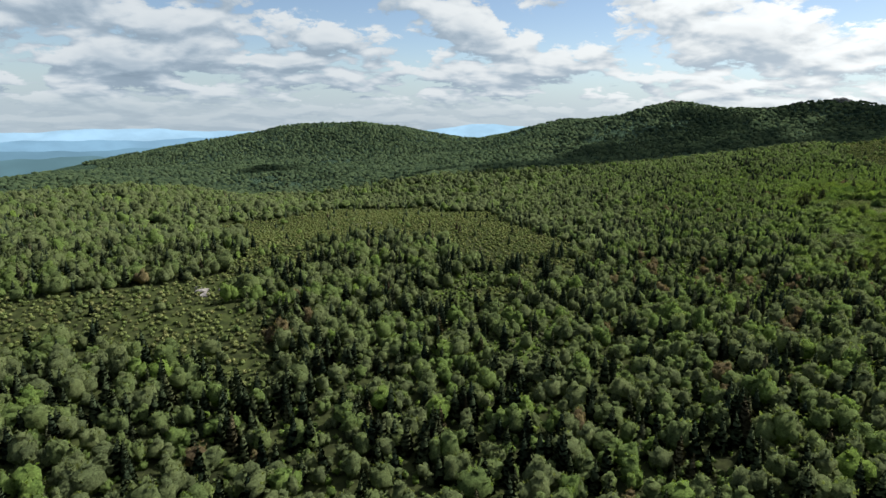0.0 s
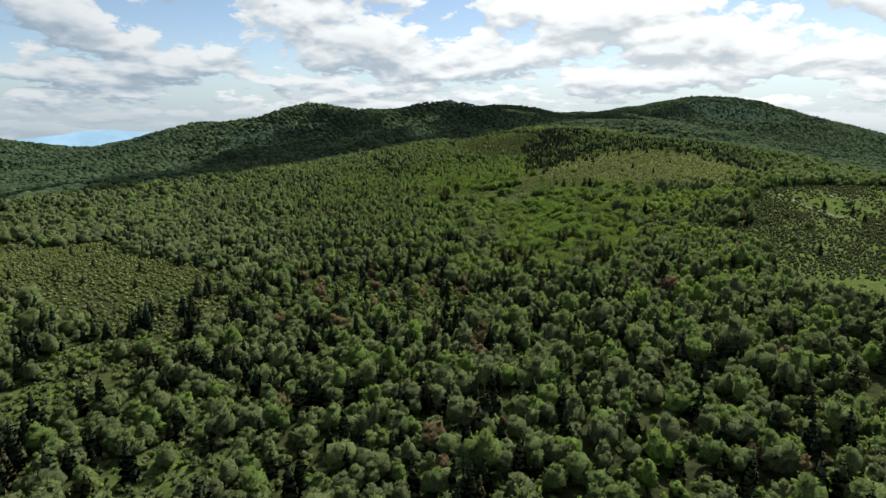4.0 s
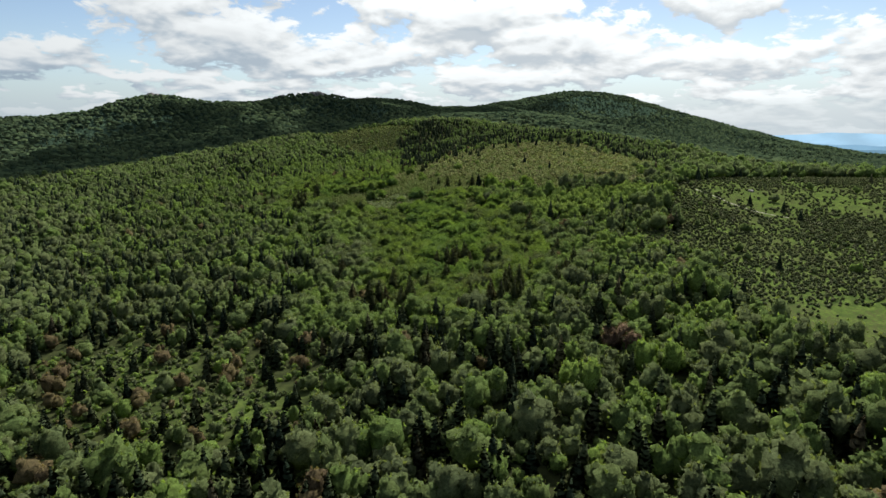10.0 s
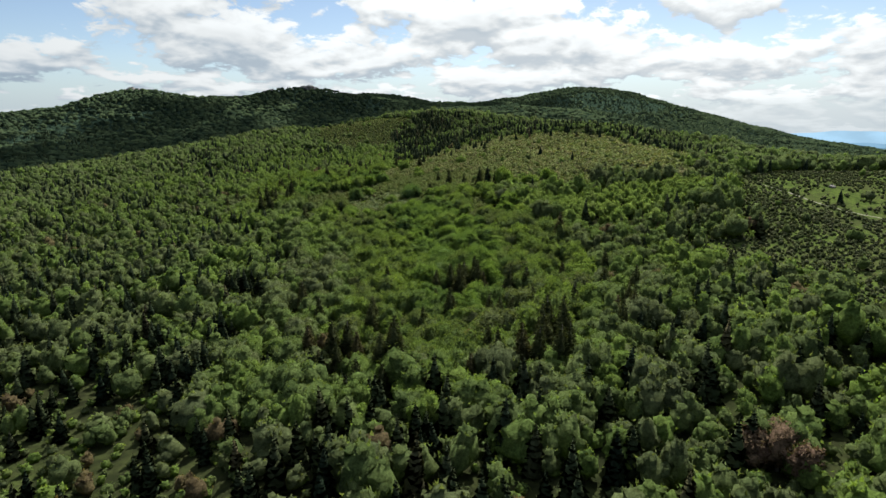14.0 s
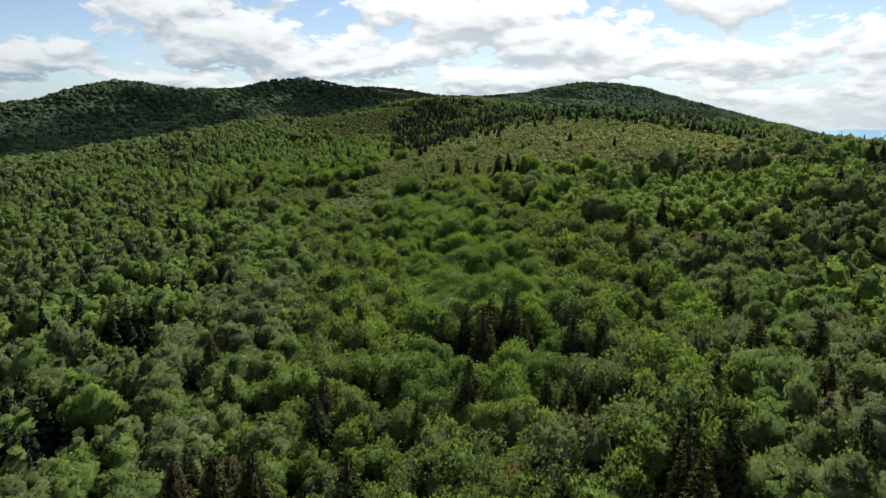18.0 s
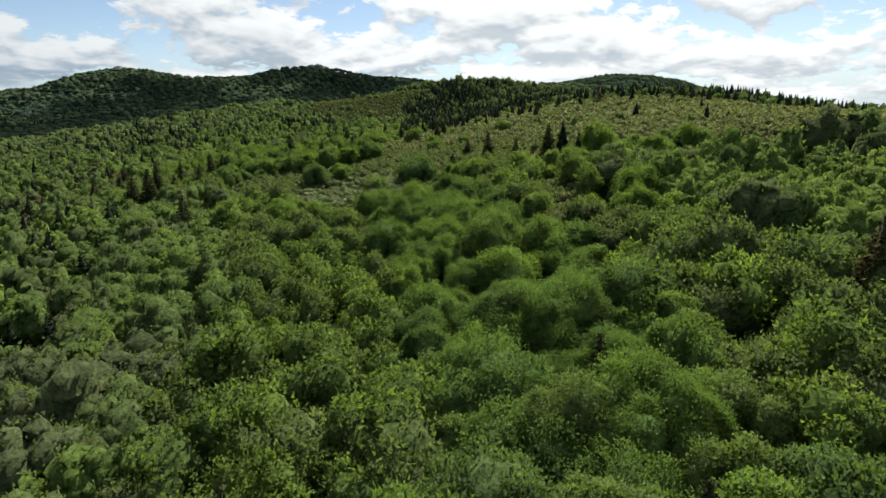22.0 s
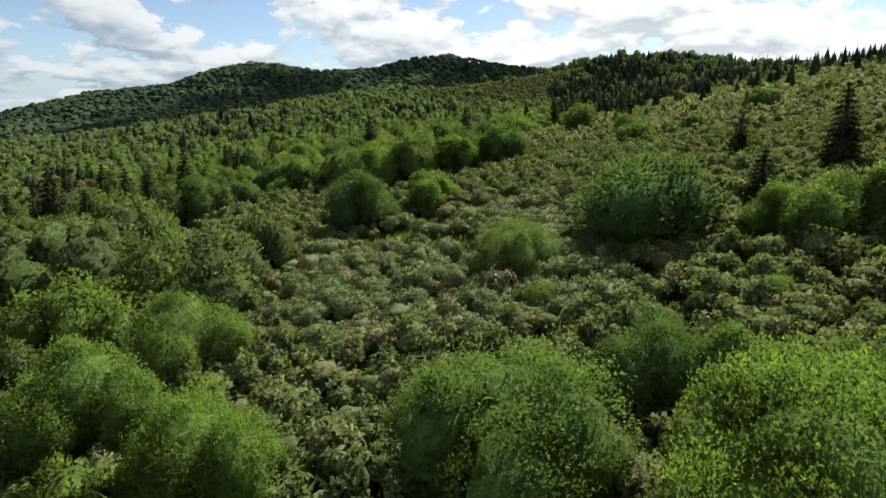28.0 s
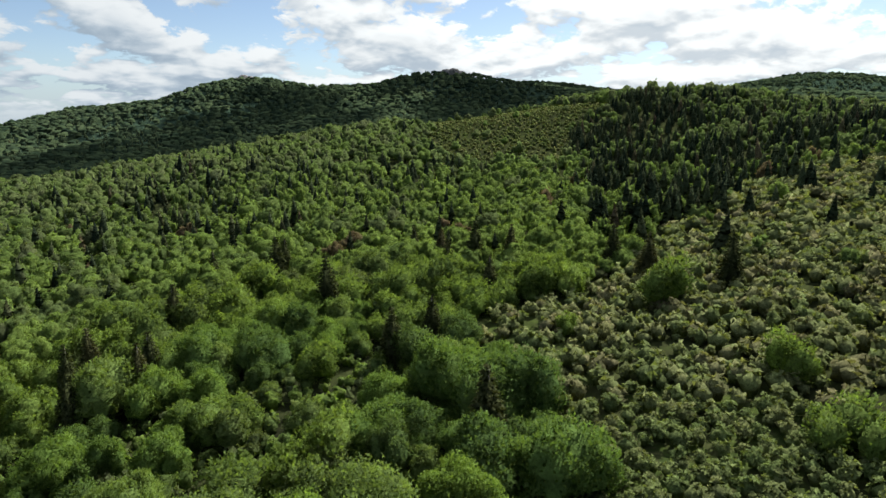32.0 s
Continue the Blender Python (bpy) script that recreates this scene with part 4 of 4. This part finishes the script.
keep = ((fx < -420) | (fx > 655) | (fy > 795)) & (np.degrees(np.arctan2(fx, fy)) > -42) & (np.degrees(np.arctan2(fx - 200, fy - 100)) < 84)
fx, fy = fx[keep], fy[keep]
here = height(fx, fy)
reach = np.hypot(fx - 150, fy - 200)
falls = height(fx + (fx - 150) / reach * 25, fy + (fy - 200) / reach * 25) - here
keep = (here > -25) & ((falls > -3.5) | (reach < 800)) & (wobble(fx, fy, 60, 6.0) + rng.uniform(-0.5, 0.5, len(fx)) > -0.62)
fx, fy = fx[keep], fy[keep]
bald = (rng.uniform(size=len(fx)) < 0.6) & (bump(fx, fy, 1590, 1030, 95) + bump(fx, fy, 1660, 960, 70) > 0.45 + 0.3 * wobble(fx, fy, 30, 2.0))
fx, fy = fx[~bald], fy[~bald]
dark = rng.uniform(size=len(fx)) < 0.08 + 0.25 * (wobble(fx, fy, 90, 3.0) > 0.3) + 0.3 * ((fx > 1400) & (height(fx, fy) > 120))
t = np.clip(0.4 + 0.2 * wobble(fx, fy, 70, 1.0) + 0.2 * rng.normal(size=len(fx)), 0, 0.94)
sow("far_woods", CANOPY, fx[~dark], fy[~dark], rng.uniform(0.75, 1.35, (~dark).sum()), t[~dark], MAT_MOUNTAIN_HAZE, rng, "distant green woods on the mountain slopes", "forest")
sow("far_spruce_woods", SPIRES, fx[dark], fy[dark], rng.uniform(0.6, 0.95, dark.sum()), t[dark], MAT_NEEDLE_FAR, rng, "distant dark spruces on the mountain slopes", "spruce forest")

# ---- trees passed near ----
def limb(bm, a, b, ra, rb, segs=6):
    """A tapered round length of wood."""
    a, b = Vector(a), Vector(b)
    m = Matrix.Translation((a + b) / 2) @ (b - a).to_track_quat("Z", "Y").to_matrix().to_4x4()
    bmesh.ops.create_cone(bm, cap_ends=True, segments=segs, radius1=ra, radius2=rb, depth=(b - a).length, matrix=m)


def trunk_mesh(name, tall, girth, limbs, rng, mat):
    bm = bmesh.new()
    bend = Vector((rng.uniform(-0.15, 0.15), rng.uniform(-0.15, 0.15), tall * 0.5))
    limb(bm, (0, 0, -0.5), bend, girth, girth * 0.7, 8)
    limb(bm, bend, (bend.x * 1.5, bend.y * 1.5, tall), girth * 0.7, girth * 0.2, 7)
    for k in range(limbs):
        a, f = k * 2.4 + rng.uniform(-0.3, 0.3), rng.uniform(0.25, 0.8)
        root = Vector((bend.x * f, bend.y * f, tall * f))
        reach = tall * 0.32 * (1.1 - f)
        limb(bm, root, root + Vector((math.cos(a) * reach, math.sin(a) * reach, reach * 0.9)), girth * 0.4, girth * 0.1, 5)
    me = bpy.data.meshes.new(name)
    bm.to_mesh(me)
    bm.free()
    me.polygons.foreach_set("use_smooth", np.ones(len(me.polygons), bool))
    me.materials.append(mat)
    return me


def plant(name, stem, foliage, label, category, group, trunk_name="trunk", crown_name="crown", stem_label="", crown_label=""):
    root = tagged(new(name), label, category, group)
    part(trunk_name, stem, root, stem_label)
    part(crown_name, foliage, root, crown_label)
    return root


def set_out(models, who, px, py, scales, rng, lean=2.5):
    """Copies of the model plants at plan places, each turned and sized its own way."""
    used = set()
    for i, place in enumerate(who):
        k = i % len(models)
        m = pose(px[place], py[place], float(height(px[place], py[place])) - 0.1, rng.normal() * lean, rng.normal() * lean, rng.uniform(0, 360))
        s = float(scales[place])
        if k not in used:
            used.add(k)
            ob = models[k]
            ob.matrix_basis = m
        else:
            ob = copy_thing(models[k], m)
        ob.scale = (s * rng.uniform(0.92, 1.1), s * rng.uniform(0.92, 1.1), s * rng.uniform(0.9, 1.12))


def soft_mesh(name, arrays, mat):
    v, nrm, t, q = arrays
    return mesh_of(name, v, t, q, mat, nrm)


def tree_model(cards, size, mat=MAT_LEAF, label="spring green broadleaf tree with a rounded leafy crown"):
    tall, wide = shape_rng.uniform(4.6, 5.8), shape_rng.uniform(2.7, 3.5)
    crown = soft_mesh("crown", heads_shape(shape_rng, tall, wide, int(shape_rng.integers(3, 7)), 9, (4, 9), None, cards, size), mat)
    return plant("broadleaf_tree", trunk_mesh("trunk", tall * 0.8, 0.16, 6, shape_rng, MAT_BARK), crown, label, "tree", "broadleaf trees on the slope")


ranked = near_leafy[np.argsort(np.minimum(off_way(x[near_leafy], y[near_leafy], [(246, 276), (264, 303), (277, 332), (284, 360), (280, 384), (294, 394)]), off_way(x[near_leafy], y[near_leafy], [(288, 428), (310, 432)]) + 12))]
close = np.hypot(x[bright] - 276, y[bright] - 348) < 30
young = "bright yellow-green young broadleaf tree beside heath shrubs"
set_out([tree_model(44000, 0.066, MAT_LIME, young) for _ in range(5)], bright[close], x, y, size, shape_rng)
set_out([tree_model(16000, 0.108, MAT_LIME, young) for _ in range(5)], bright[~close], x, y, size, shape_rng)
set_out([tree_model(30000, 0.080) for _ in range(8)], ranked[:62], x, y, size, shape_rng)
set_out([tree_model(13000, 0.118) for _ in range(8)], ranked[62:150], x, y, size, shape_rng)
set_out([tree_model(7500, 0.155) for _ in range(8)], ranked[150:], x, y, size, shape_rng)

spruce_models = []
for k in range(5):
    tall, wide = shape_rng.uniform(7.4, 9.0), shape_rng.uniform(2.0, 2.5)
    crown = soft_mesh("crown", fir_shape(shape_rng, tall, wide), MAT_NEEDLE)
    spruce_models.append(plant("spruce_tree", trunk_mesh("trunk", tall * 0.93, 0.14, 0, shape_rng, MAT_BARK), crown,
                               "dark green spruce with a pointed crown of drooping branches", "spruce", "spruces on the slope"))
set_out(spruce_models, near_needle, x, y, size, shape_rng, 1.0)

# ---- heath ----
LAWN = [(300, 389), (293, 387), (292, 384), (295, 380), (296, 376), (294, 372)]
hx, hy = spread(262, 520, 250, 475, 1.52, rng)
bushy = (inside(OPEN_VIEW, hx, hy) | inside(HEATH_VIEW, hx, hy) | inside(GULLY, hx, hy) | inside(HEATH_MAIN, hx + 3 * wobble(hx, hy, 7, 2.0), hy + 3 * wobble(hx, hy, 7, 5.0))) & (rng.uniform(size=len(hx)) < 0.985 - 0.3 * (wobble(hx, hy, 3.5, 8.0) > 0.55))
bushy &= np.hypot(hx - 298, hy - 359.8) > 1.4
bushy &= ~((off_way(hx, hy, LAWN) < 2.3 + wobble(hx, hy, 2.0, 3.0)) & (rng.uniform(size=len(hx)) < 0.93))
hx, hy = hx[bushy], hy[bushy]
hs = np.clip(1.3 + 0.22 * rng.normal(size=len(hx)), 0.45, 1.65)
ht = np.clip(rng.uniform(0, 0.99, len(hx)) + 0.1 * wobble(hx, hy, 12, 3.0), 0, 1)
hs = hs * np.where(hy < 374, 1.15, 1.0)
order = np.argsort(np.hypot(hx - 294, hy - 375))
FINE_BUSH = [shrub_shape(shape_rng, shape_rng.uniform(1.1, 1.5), shape_rng.uniform(0.70, 0.88), 6, 200, 0.135, (3, 7), 0.62) for _ in range(6)]
NEAR_BUSH = [shrub_shape(shape_rng, shape_rng.uniform(1.1, 1.5), shape_rng.uniform(0.70, 0.90), 7, 680, 0.072, (3, 7), 0.60) for _ in range(6)]
MID_BUSH = [shrub_shape(shape_rng, 1.3, shape_rng.uniform(0.70, 0.85), 6, 92, 0.185, (2, 6), 0.64) for _ in range(6)]
LOW_BUSH = [shrub_shape(shape_rng, 1.3, 0.80, 5, 30, 0.28, (2, 6), 0.74) for _ in range(6)]
SPECK = [shrub_shape(shape_rng, 1.25, 1.0, 5, 12, 0.42, (2, 5), 0.76) for _ in range(5)]


def stem_mesh(rng):
    bm = bmesh.new()
    for k in range(4):
        a = k * 1.6 + rng.uniform(-0.3, 0.3)
        limb(bm, (0, 0, -0.15), (math.cos(a) * 0.35, math.sin(a) * 0.35, 0.75), 0.03, 0.012, 5)
    me = bpy.data.meshes.new("woody_base")
    bm.to_mesh(me)
    bm.free()
    me.materials.append(MAT_BARK)
    return me


bush_models = [plant("heath_shrub", stem_mesh(shape_rng), soft_mesh("foliage", a, MAT_HEATH), "grey-green rounded evergreen heath shrub among grass", "shrub",
                     "evergreen shrubs on the heath", "woody_base", "foliage") for a in NEAR_BUSH]
set_out(bush_models, order[:300], hx, hy, hs, shape_rng, 4.0)
rest = order[300:]
far_off = np.hypot(hx[rest] - 294, hy[rest] - 375)
for low, high, shapes in ((0, 32, FINE_BUSH), (32, 62, MID_BUSH), (62, 115, LOW_BUSH), (115, 1e9, SPECK)):
    who = rest[(far_off >= low) & (far_off < high)]
    share, girth = (0.42, 1.40) if low > 100 else (0.62, 1.22) if low > 60 else (1.0, 1.0)
    who = who[rng.uniform(size=len(who)) < share]
    sow("heath_growth", shapes, hx[who], hy[who], hs[who] * girth, ht[who] * 0.7 + (0.0 if low < 60 else 0.25), MAT_HEATH_FAR, rng, "grey-green evergreen shrubs packed over the open heath", "shrubs")

wx, wy = spread(-260, 700, 90, 920, 2.9, rng)
h, mdw, _ = zones(wx, wy)
open_land = h & (rng.uniform(size=len(wx)) < 0.88) & ~inside(HEATH_MAIN, wx, wy) & ~inside(HEATH_VIEW, wx, wy)
wx, wy = wx[open_land], wy[open_land]
sow("heath_growth", SPECK, wx, wy, rng.uniform(0.85, 1.5, len(wx)), rng.uniform(0.0, 0.8, len(wx)), MAT_HEATH_WEST, rng, "low brownish green shrubs on the open heath", "shrubs")
mx, my = spread(200, 610, 95, 255, 1.6, rng)
_, mdw, _ = zones(mx, my)
band = np.exp(-(off_way(mx, my, [(330, 220), (305, 205), (290, 185), (300, 160), (330, 150), (380, 150)]) / 34) ** 2)
green = bump(mx, my, 242, 143, 16) + bump(mx, my, 268, 138, 14) + 0.7 * bump(mx, my, 433, 181, 30) + 0.7 * bump(mx, my, 400, 215, 22)
shrubby = np.clip(0.66 + 0.40 * wobble(mx, my, 13, 2.0) + 0.75 * band - 0.8 * green, 0.08, 0.95) * np.where(wobble(mx, my, 4.0, 6.0) < 0.5, 1.0, 0.3)
mdw &= rng.uniform(size=len(mx)) < shrubby
mx, my, band = mx[mdw], my[mdw], band[mdw]
sow("meadow_shrubs", SPECK, mx, my, rng.uniform(0.38, 0.90, len(mx)) * (1 + 0.25 * band) * np.where(mx > 350, 1.3, 1.0), rng.uniform(0, 1, len(mx)), MAT_TURF_SHRUB, rng, "dark grey-green shrubs dotted over the grassy meadow", "shrubs")

# rough grass between the near shrubs
def tuft_shape(rng, blades=7):
    """A clump of upright grass blades."""
    s = Shape()
    a, r = rng.uniform(0, 6.283, blades), rng.uniform(0.02, 0.16, blades)
    root = np.stack([np.cos(a) * r, np.sin(a) * r, np.zeros(blades)], 1)
    side = np.stack([-np.sin(a), np.cos(a), np.zeros(blades)], 1) * rng.uniform(0.035, 0.07, (blades, 1))
    tip = root * rng.uniform(1.5, 2.8, (blades, 1)) + np.array([0, 0, 1]) * rng.uniform(0.30, 0.62, (blades, 1))
    v = np.stack([root - side, root + side, tip], 1).reshape(-1, 3)
    s.add(v, np.tile(unit(np.array([[0.1, 0.05, 1.0]])), (3 * blades, 1)), tris=np.arange(3 * blades).reshape(-1, 3))
    return s.arrays()


qx, qy = spread(256, 345, 336, 430, 0.5, rng)
tufty = (inside(OPEN_VIEW, qx, qy) | inside(HEATH_MAIN, qx, qy)) & (np.hypot(qx - 294, qy - 378) < 46) & (rng.uniform(size=len(qx)) < 0.75)
qx, qy = qx[tufty], qy[tufty]
sow("heath_grass", [tuft_shape(shape_rng) for _ in range(6)], qx, qy, rng.uniform(0.7, 1.5, len(qx)), np.clip(0.5 + 0.3 * wobble(qx, qy, 4, 2.0) + 0.2 * rng.normal(size=len(qx)), 0, 1),
    MAT_GRASS, rng, "rough green grass growing between the heath shrubs", "grass")

# low bushes in the small glades
for px, py, r in GLADES:
    qx, qy = spread(px - r * 1.4, px + r * 1.4, py - r * 1.4, py + r * 1.4, 1.9, rng)
    few = (bump(qx, qy, px, py, r * 1.2) > 0.33) & (rng.uniform(size=len(qx)) < 0.62)
    sow("glade_shrubs", LOW_BUSH, qx[few], qy[few], rng.uniform(0.5, 1.25, few.sum()), rng.uniform(0, 1, few.sum()), MAT_TURF_SHRUB, rng, "low dark shrubs dotted over a small grassy glade", "shrubs")

# undergrowth between the trees
for step, shapes, near in ((2.0, LOW_BUSH, True), (3.9, SPECK, False)):
    ux, uy = spread(-140, 440, 80, 480, step, rng)
    h, mdw, _ = zones(ux, uy)
    one, two = off_way(ux, uy), off_way(ux, uy, [(20, 130), (90, 190), (190, 225)])
    low = (one < 38) if near else (one >= 38) & ((one < 115) | (two < 105))
    low &= ~h & ~mdw & ~inside(OPEN_VIEW, ux, uy)
    ux, uy = ux[low], uy[low]
    sow("undergrowth", shapes, ux, uy, rng.uniform(0.8, 1.5, len(ux)), rng.uniform(0, 0.9, len(ux)), MAT_LEAF_FAR, rng, "green saplings and low bushes between the trees", "undergrowth")

# ---- clouds whose shadows lie on the hills ----
MAT_CLOUD, N = material("cloud_white")
N.add("ShaderNodeOutputMaterial", {"Surface": N.add("ShaderNodeMixShader", {0: 0.50, 1: N.add("ShaderNodeBsdfDiffuse", {"Color": (0.82, 0.82, 0.82, 1)}).outputs[0],
                                                                            2: N.add("ShaderNodeBsdfTransparent").outputs[0]}).outputs[0]})


def cloud(over, radii, turn, level=950):
    """A heaped cloud of puffs at its height, between the sun and the place on the ground that it shades."""
    ground = float(height(over[0], over[1]))
    at = Vector((over[0], over[1], ground)) + SUN_WAY * ((level - ground) / SUN_WAY.z)
    bm = bmesh.new()
    for k in range(30):
        a, r = shape_rng.uniform(0, 6.283), math.sqrt(shape_rng.uniform(0, 1)) * 0.95
        px, py = math.cos(a) * r * radii[0], math.sin(a) * r * radii[1]
        puff = min(radii) * shape_rng.uniform(0.30, 0.50) * (1.1 - 0.7 * r)
        bmesh.ops.create_icosphere(bm, subdivisions=2, radius=puff, matrix=pose(px, py, puff * 0.3, 0, 0, 0) @ Matrix.Diagonal((1.2, 1.2, 0.6, 1)))
    for v in bm.verts:
        v.co += noise.noise_vector(v.co * 0.02) * 14
    me = bpy.data.meshes.new("cloud")
    bm.to_mesh(me)
    bm.free()
    me.polygons.foreach_set("use_smooth", np.ones(len(me.polygons), bool))
    me.materials.append(MAT_CLOUD)
    ob = tagged(new("cloud", me), "white heaped fair-weather cloud high over the hills", "cloud", "clouds in the sky", "structure")
    ob.matrix_basis = pose(at.x, at.y, at.z, 0, 0, turn)


for over, radii, turn in (((770, 1000), (330, 150), -20), ((1180, 1250), (420, 230), 0), ((-330, 1180), (120, 60), 15), ((-40, 880), (190, 60), 25), ((330, 930), (210, 150), 10),
                          ((560, 850), (190, 90), -20), ((400, 1110), (180, 80), 0), ((140, 860), (130, 70), 20)):
    cloud(over, radii, turn)

# ---- single sights ----
red_tree = plant("reddish_tree", trunk_mesh("trunk", 4.8, 0.16, 6, shape_rng, MAT_BARK), soft_mesh("crown", heads_shape(shape_rng, 5.6, 2.8, 4, 6, (4, 9), (3, 8), 3600, 0.15), MAT_RED),
                 "tree with sparse reddish brown foliage among green trees", "tree", "reddish trees")
red_tree.matrix_basis = pose(200, 179, float(height(200, 179)) - 0.1)
red_tree.scale = (1.7, 1.7, 1.25)


def boulder(px, py, size, rng, name="boulder", label="pale weathered granite boulder in the heath", sink=0.3):
    """A worn block of rock, half sunk."""
    bm = bmesh.new()
    bmesh.ops.create_icosphere(bm, subdivisions=3, radius=1.0)
    seed = Vector((rng.uniform(-50, 50), rng.uniform(-50, 50), rng.uniform(-50, 50)))
    for v in bm.verts:
        n = noise.noise(v.co * 1.1 + seed) * 0.35 + noise.noise(v.co * 3.0 + seed) * 0.12
        v.co = Vector((v.co.x * size[0], v.co.y * size[1], v.co.z * size[2])) * (1 + n)
    me = bpy.data.meshes.new(name)
    bm.to_mesh(me)
    bm.free()
    me.materials.append(MAT_ROCK)
    ob = tagged(new(name, me), label, "rock", "rocks on the hills")
    ob.matrix_basis = pose(px, py, float(height(px, py)) + size[2] * sink, 0, 0, rng.uniform(0, 360))


for px, py, w in ((-92, 218, 2.6), (-89, 214, 2.2), (-95, 222, 1.4), (-86, 221, 1.2)):
    boulder(px, py, (w, w * 0.7, w * 0.38), shape_rng)
for px, py, w in ((-60, 410, 2.0), (-52, 414, 1.6), (-44, 409, 1.8), (-75, 404, 1.4), (389, 441, 1.1), (415, 222, 1.6)):
    boulder(px, py, (w, w * 0.8, w * 0.5), shape_rng)
for px, py, w in ((298.8, 359.2, 1.1), (297.0, 360.2, 0.7)):
    boulder(px, py, (w, w * 0.7, w * 0.26), shape_rng, label="flat grey boulder lying bare between heath shrubs")
for px, py, w in ((482, 1280, 7), (474, 1284, 5), (491, 1277, 5), (716, 1092, 8), (708, 1097, 6), (725, 1088, 6), (668, 1139, 6), (659, 1143, 5), (949, 1241, 6)):
    boulder(px, py, (w * 1.3, w, w * 0.75), shape_rng, "rock_outcrop", "dark rocky outcrop on the mountain crest", 0.5)


def dead_tree(px, py, tall, rng):
    """A bare grey snag."""
    bm = bmesh.new()
    limb(bm, (0, 0, -0.3), (0.2, 0.1, tall), 0.11, 0.03, 7)
    for k in range(9):
        f, a = rng.uniform(0.35, 0.95), rng.uniform(0, 6.283)
        root = Vector((0.2 * f, 0.1 * f, tall * f))
        tip = root + Vector((math.cos(a), math.sin(a), 0.7)) * tall * 0.28 * (1.15 - f)
        limb(bm, root, tip, 0.035, 0.012, 5)
        b2 = a + rng.uniform(-0.8, 0.8)
        limb(bm, (root + tip) / 2, (root + tip) / 2 + Vector((math.cos(b2), math.sin(b2), 0.9)) * tall * 0.1, 0.018, 0.007, 4)
    me = bpy.data.meshes.new("dead_tree")
    bm.to_mesh(me)
    bm.free()
    me.materials.append(MAT_DEAD)
    ob = tagged(new("dead_tree", me), "bare grey dead tree among leafy trees", "dead tree", "dead trees")
    ob.matrix_basis = pose(px, py, float(height(px, py)) - 0.1, 0, 0, rng.uniform(0, 360))


for px, py, tall in ((272, 308, 5.0), (252, 277, 6.5), (259, 352, 5.0), (262, 349, 4.2)):
    dead_tree(px, py, tall, shape_rng)


def trail(points, width):
    """A trodden path laid along the meadow, 6 cm proud of the turf."""
    pts = []
    for (x0, y0), (x1, y1) in zip(points, points[1:]):
        n = max(2, int(math.hypot(x1 - x0, y1 - y0) / 1.5))
        pts += [(x0 + (x1 - x0) * k / n, y0 + (y1 - y0) * k / n) for k in range(n)]
    p = np.array(pts)
    p = p + 0.6 * np.stack([wobble(p[:, 0], p[:, 1], 4, 1.0), wobble(p[:, 0], p[:, 1], 4, 3.0)], 1)
    along = np.gradient(p, axis=0)
    side = unit(np.stack([-along[:, 1], along[:, 0]], 1)) * width * (0.5 + 0.15 * wobble(p[:, 0], p[:, 1], 2.5, 2.0))[:, None]
    rows = []
    for f, lift in ((-1, 0.0), (-0.7, 0.12), (0.7, 0.12), (1, 0.0)):
        q = p + f * side
        rows.append(np.stack([q[:, 0], q[:, 1], height(q[:, 0], q[:, 1]) + lift], 1))
    n = len(p)
    i = np.arange(4 * n).reshape(4, n)
    me = mesh_of("trail", np.concatenate(rows), np.zeros((0, 3), int), np.stack([i[:-1, :-1], i[1:, :-1], i[1:, 1:], i[:-1, 1:]], -1).reshape(-1, 4), MAT_TRAIL)
    tagged(new("trail", me), "narrow pale footpath trodden across the grassy meadow", "path", kind="structure")


trail([(404, 322), (397, 313), (384, 303), (374, 296)], 0.8)
trail([(392, 245), (386, 230), (380, 221), (375, 208), (376, 196), (379, 187), (379, 176), (372, 165), (363, 154), (355, 142), (346, 128), (338, 105)], 0.75)
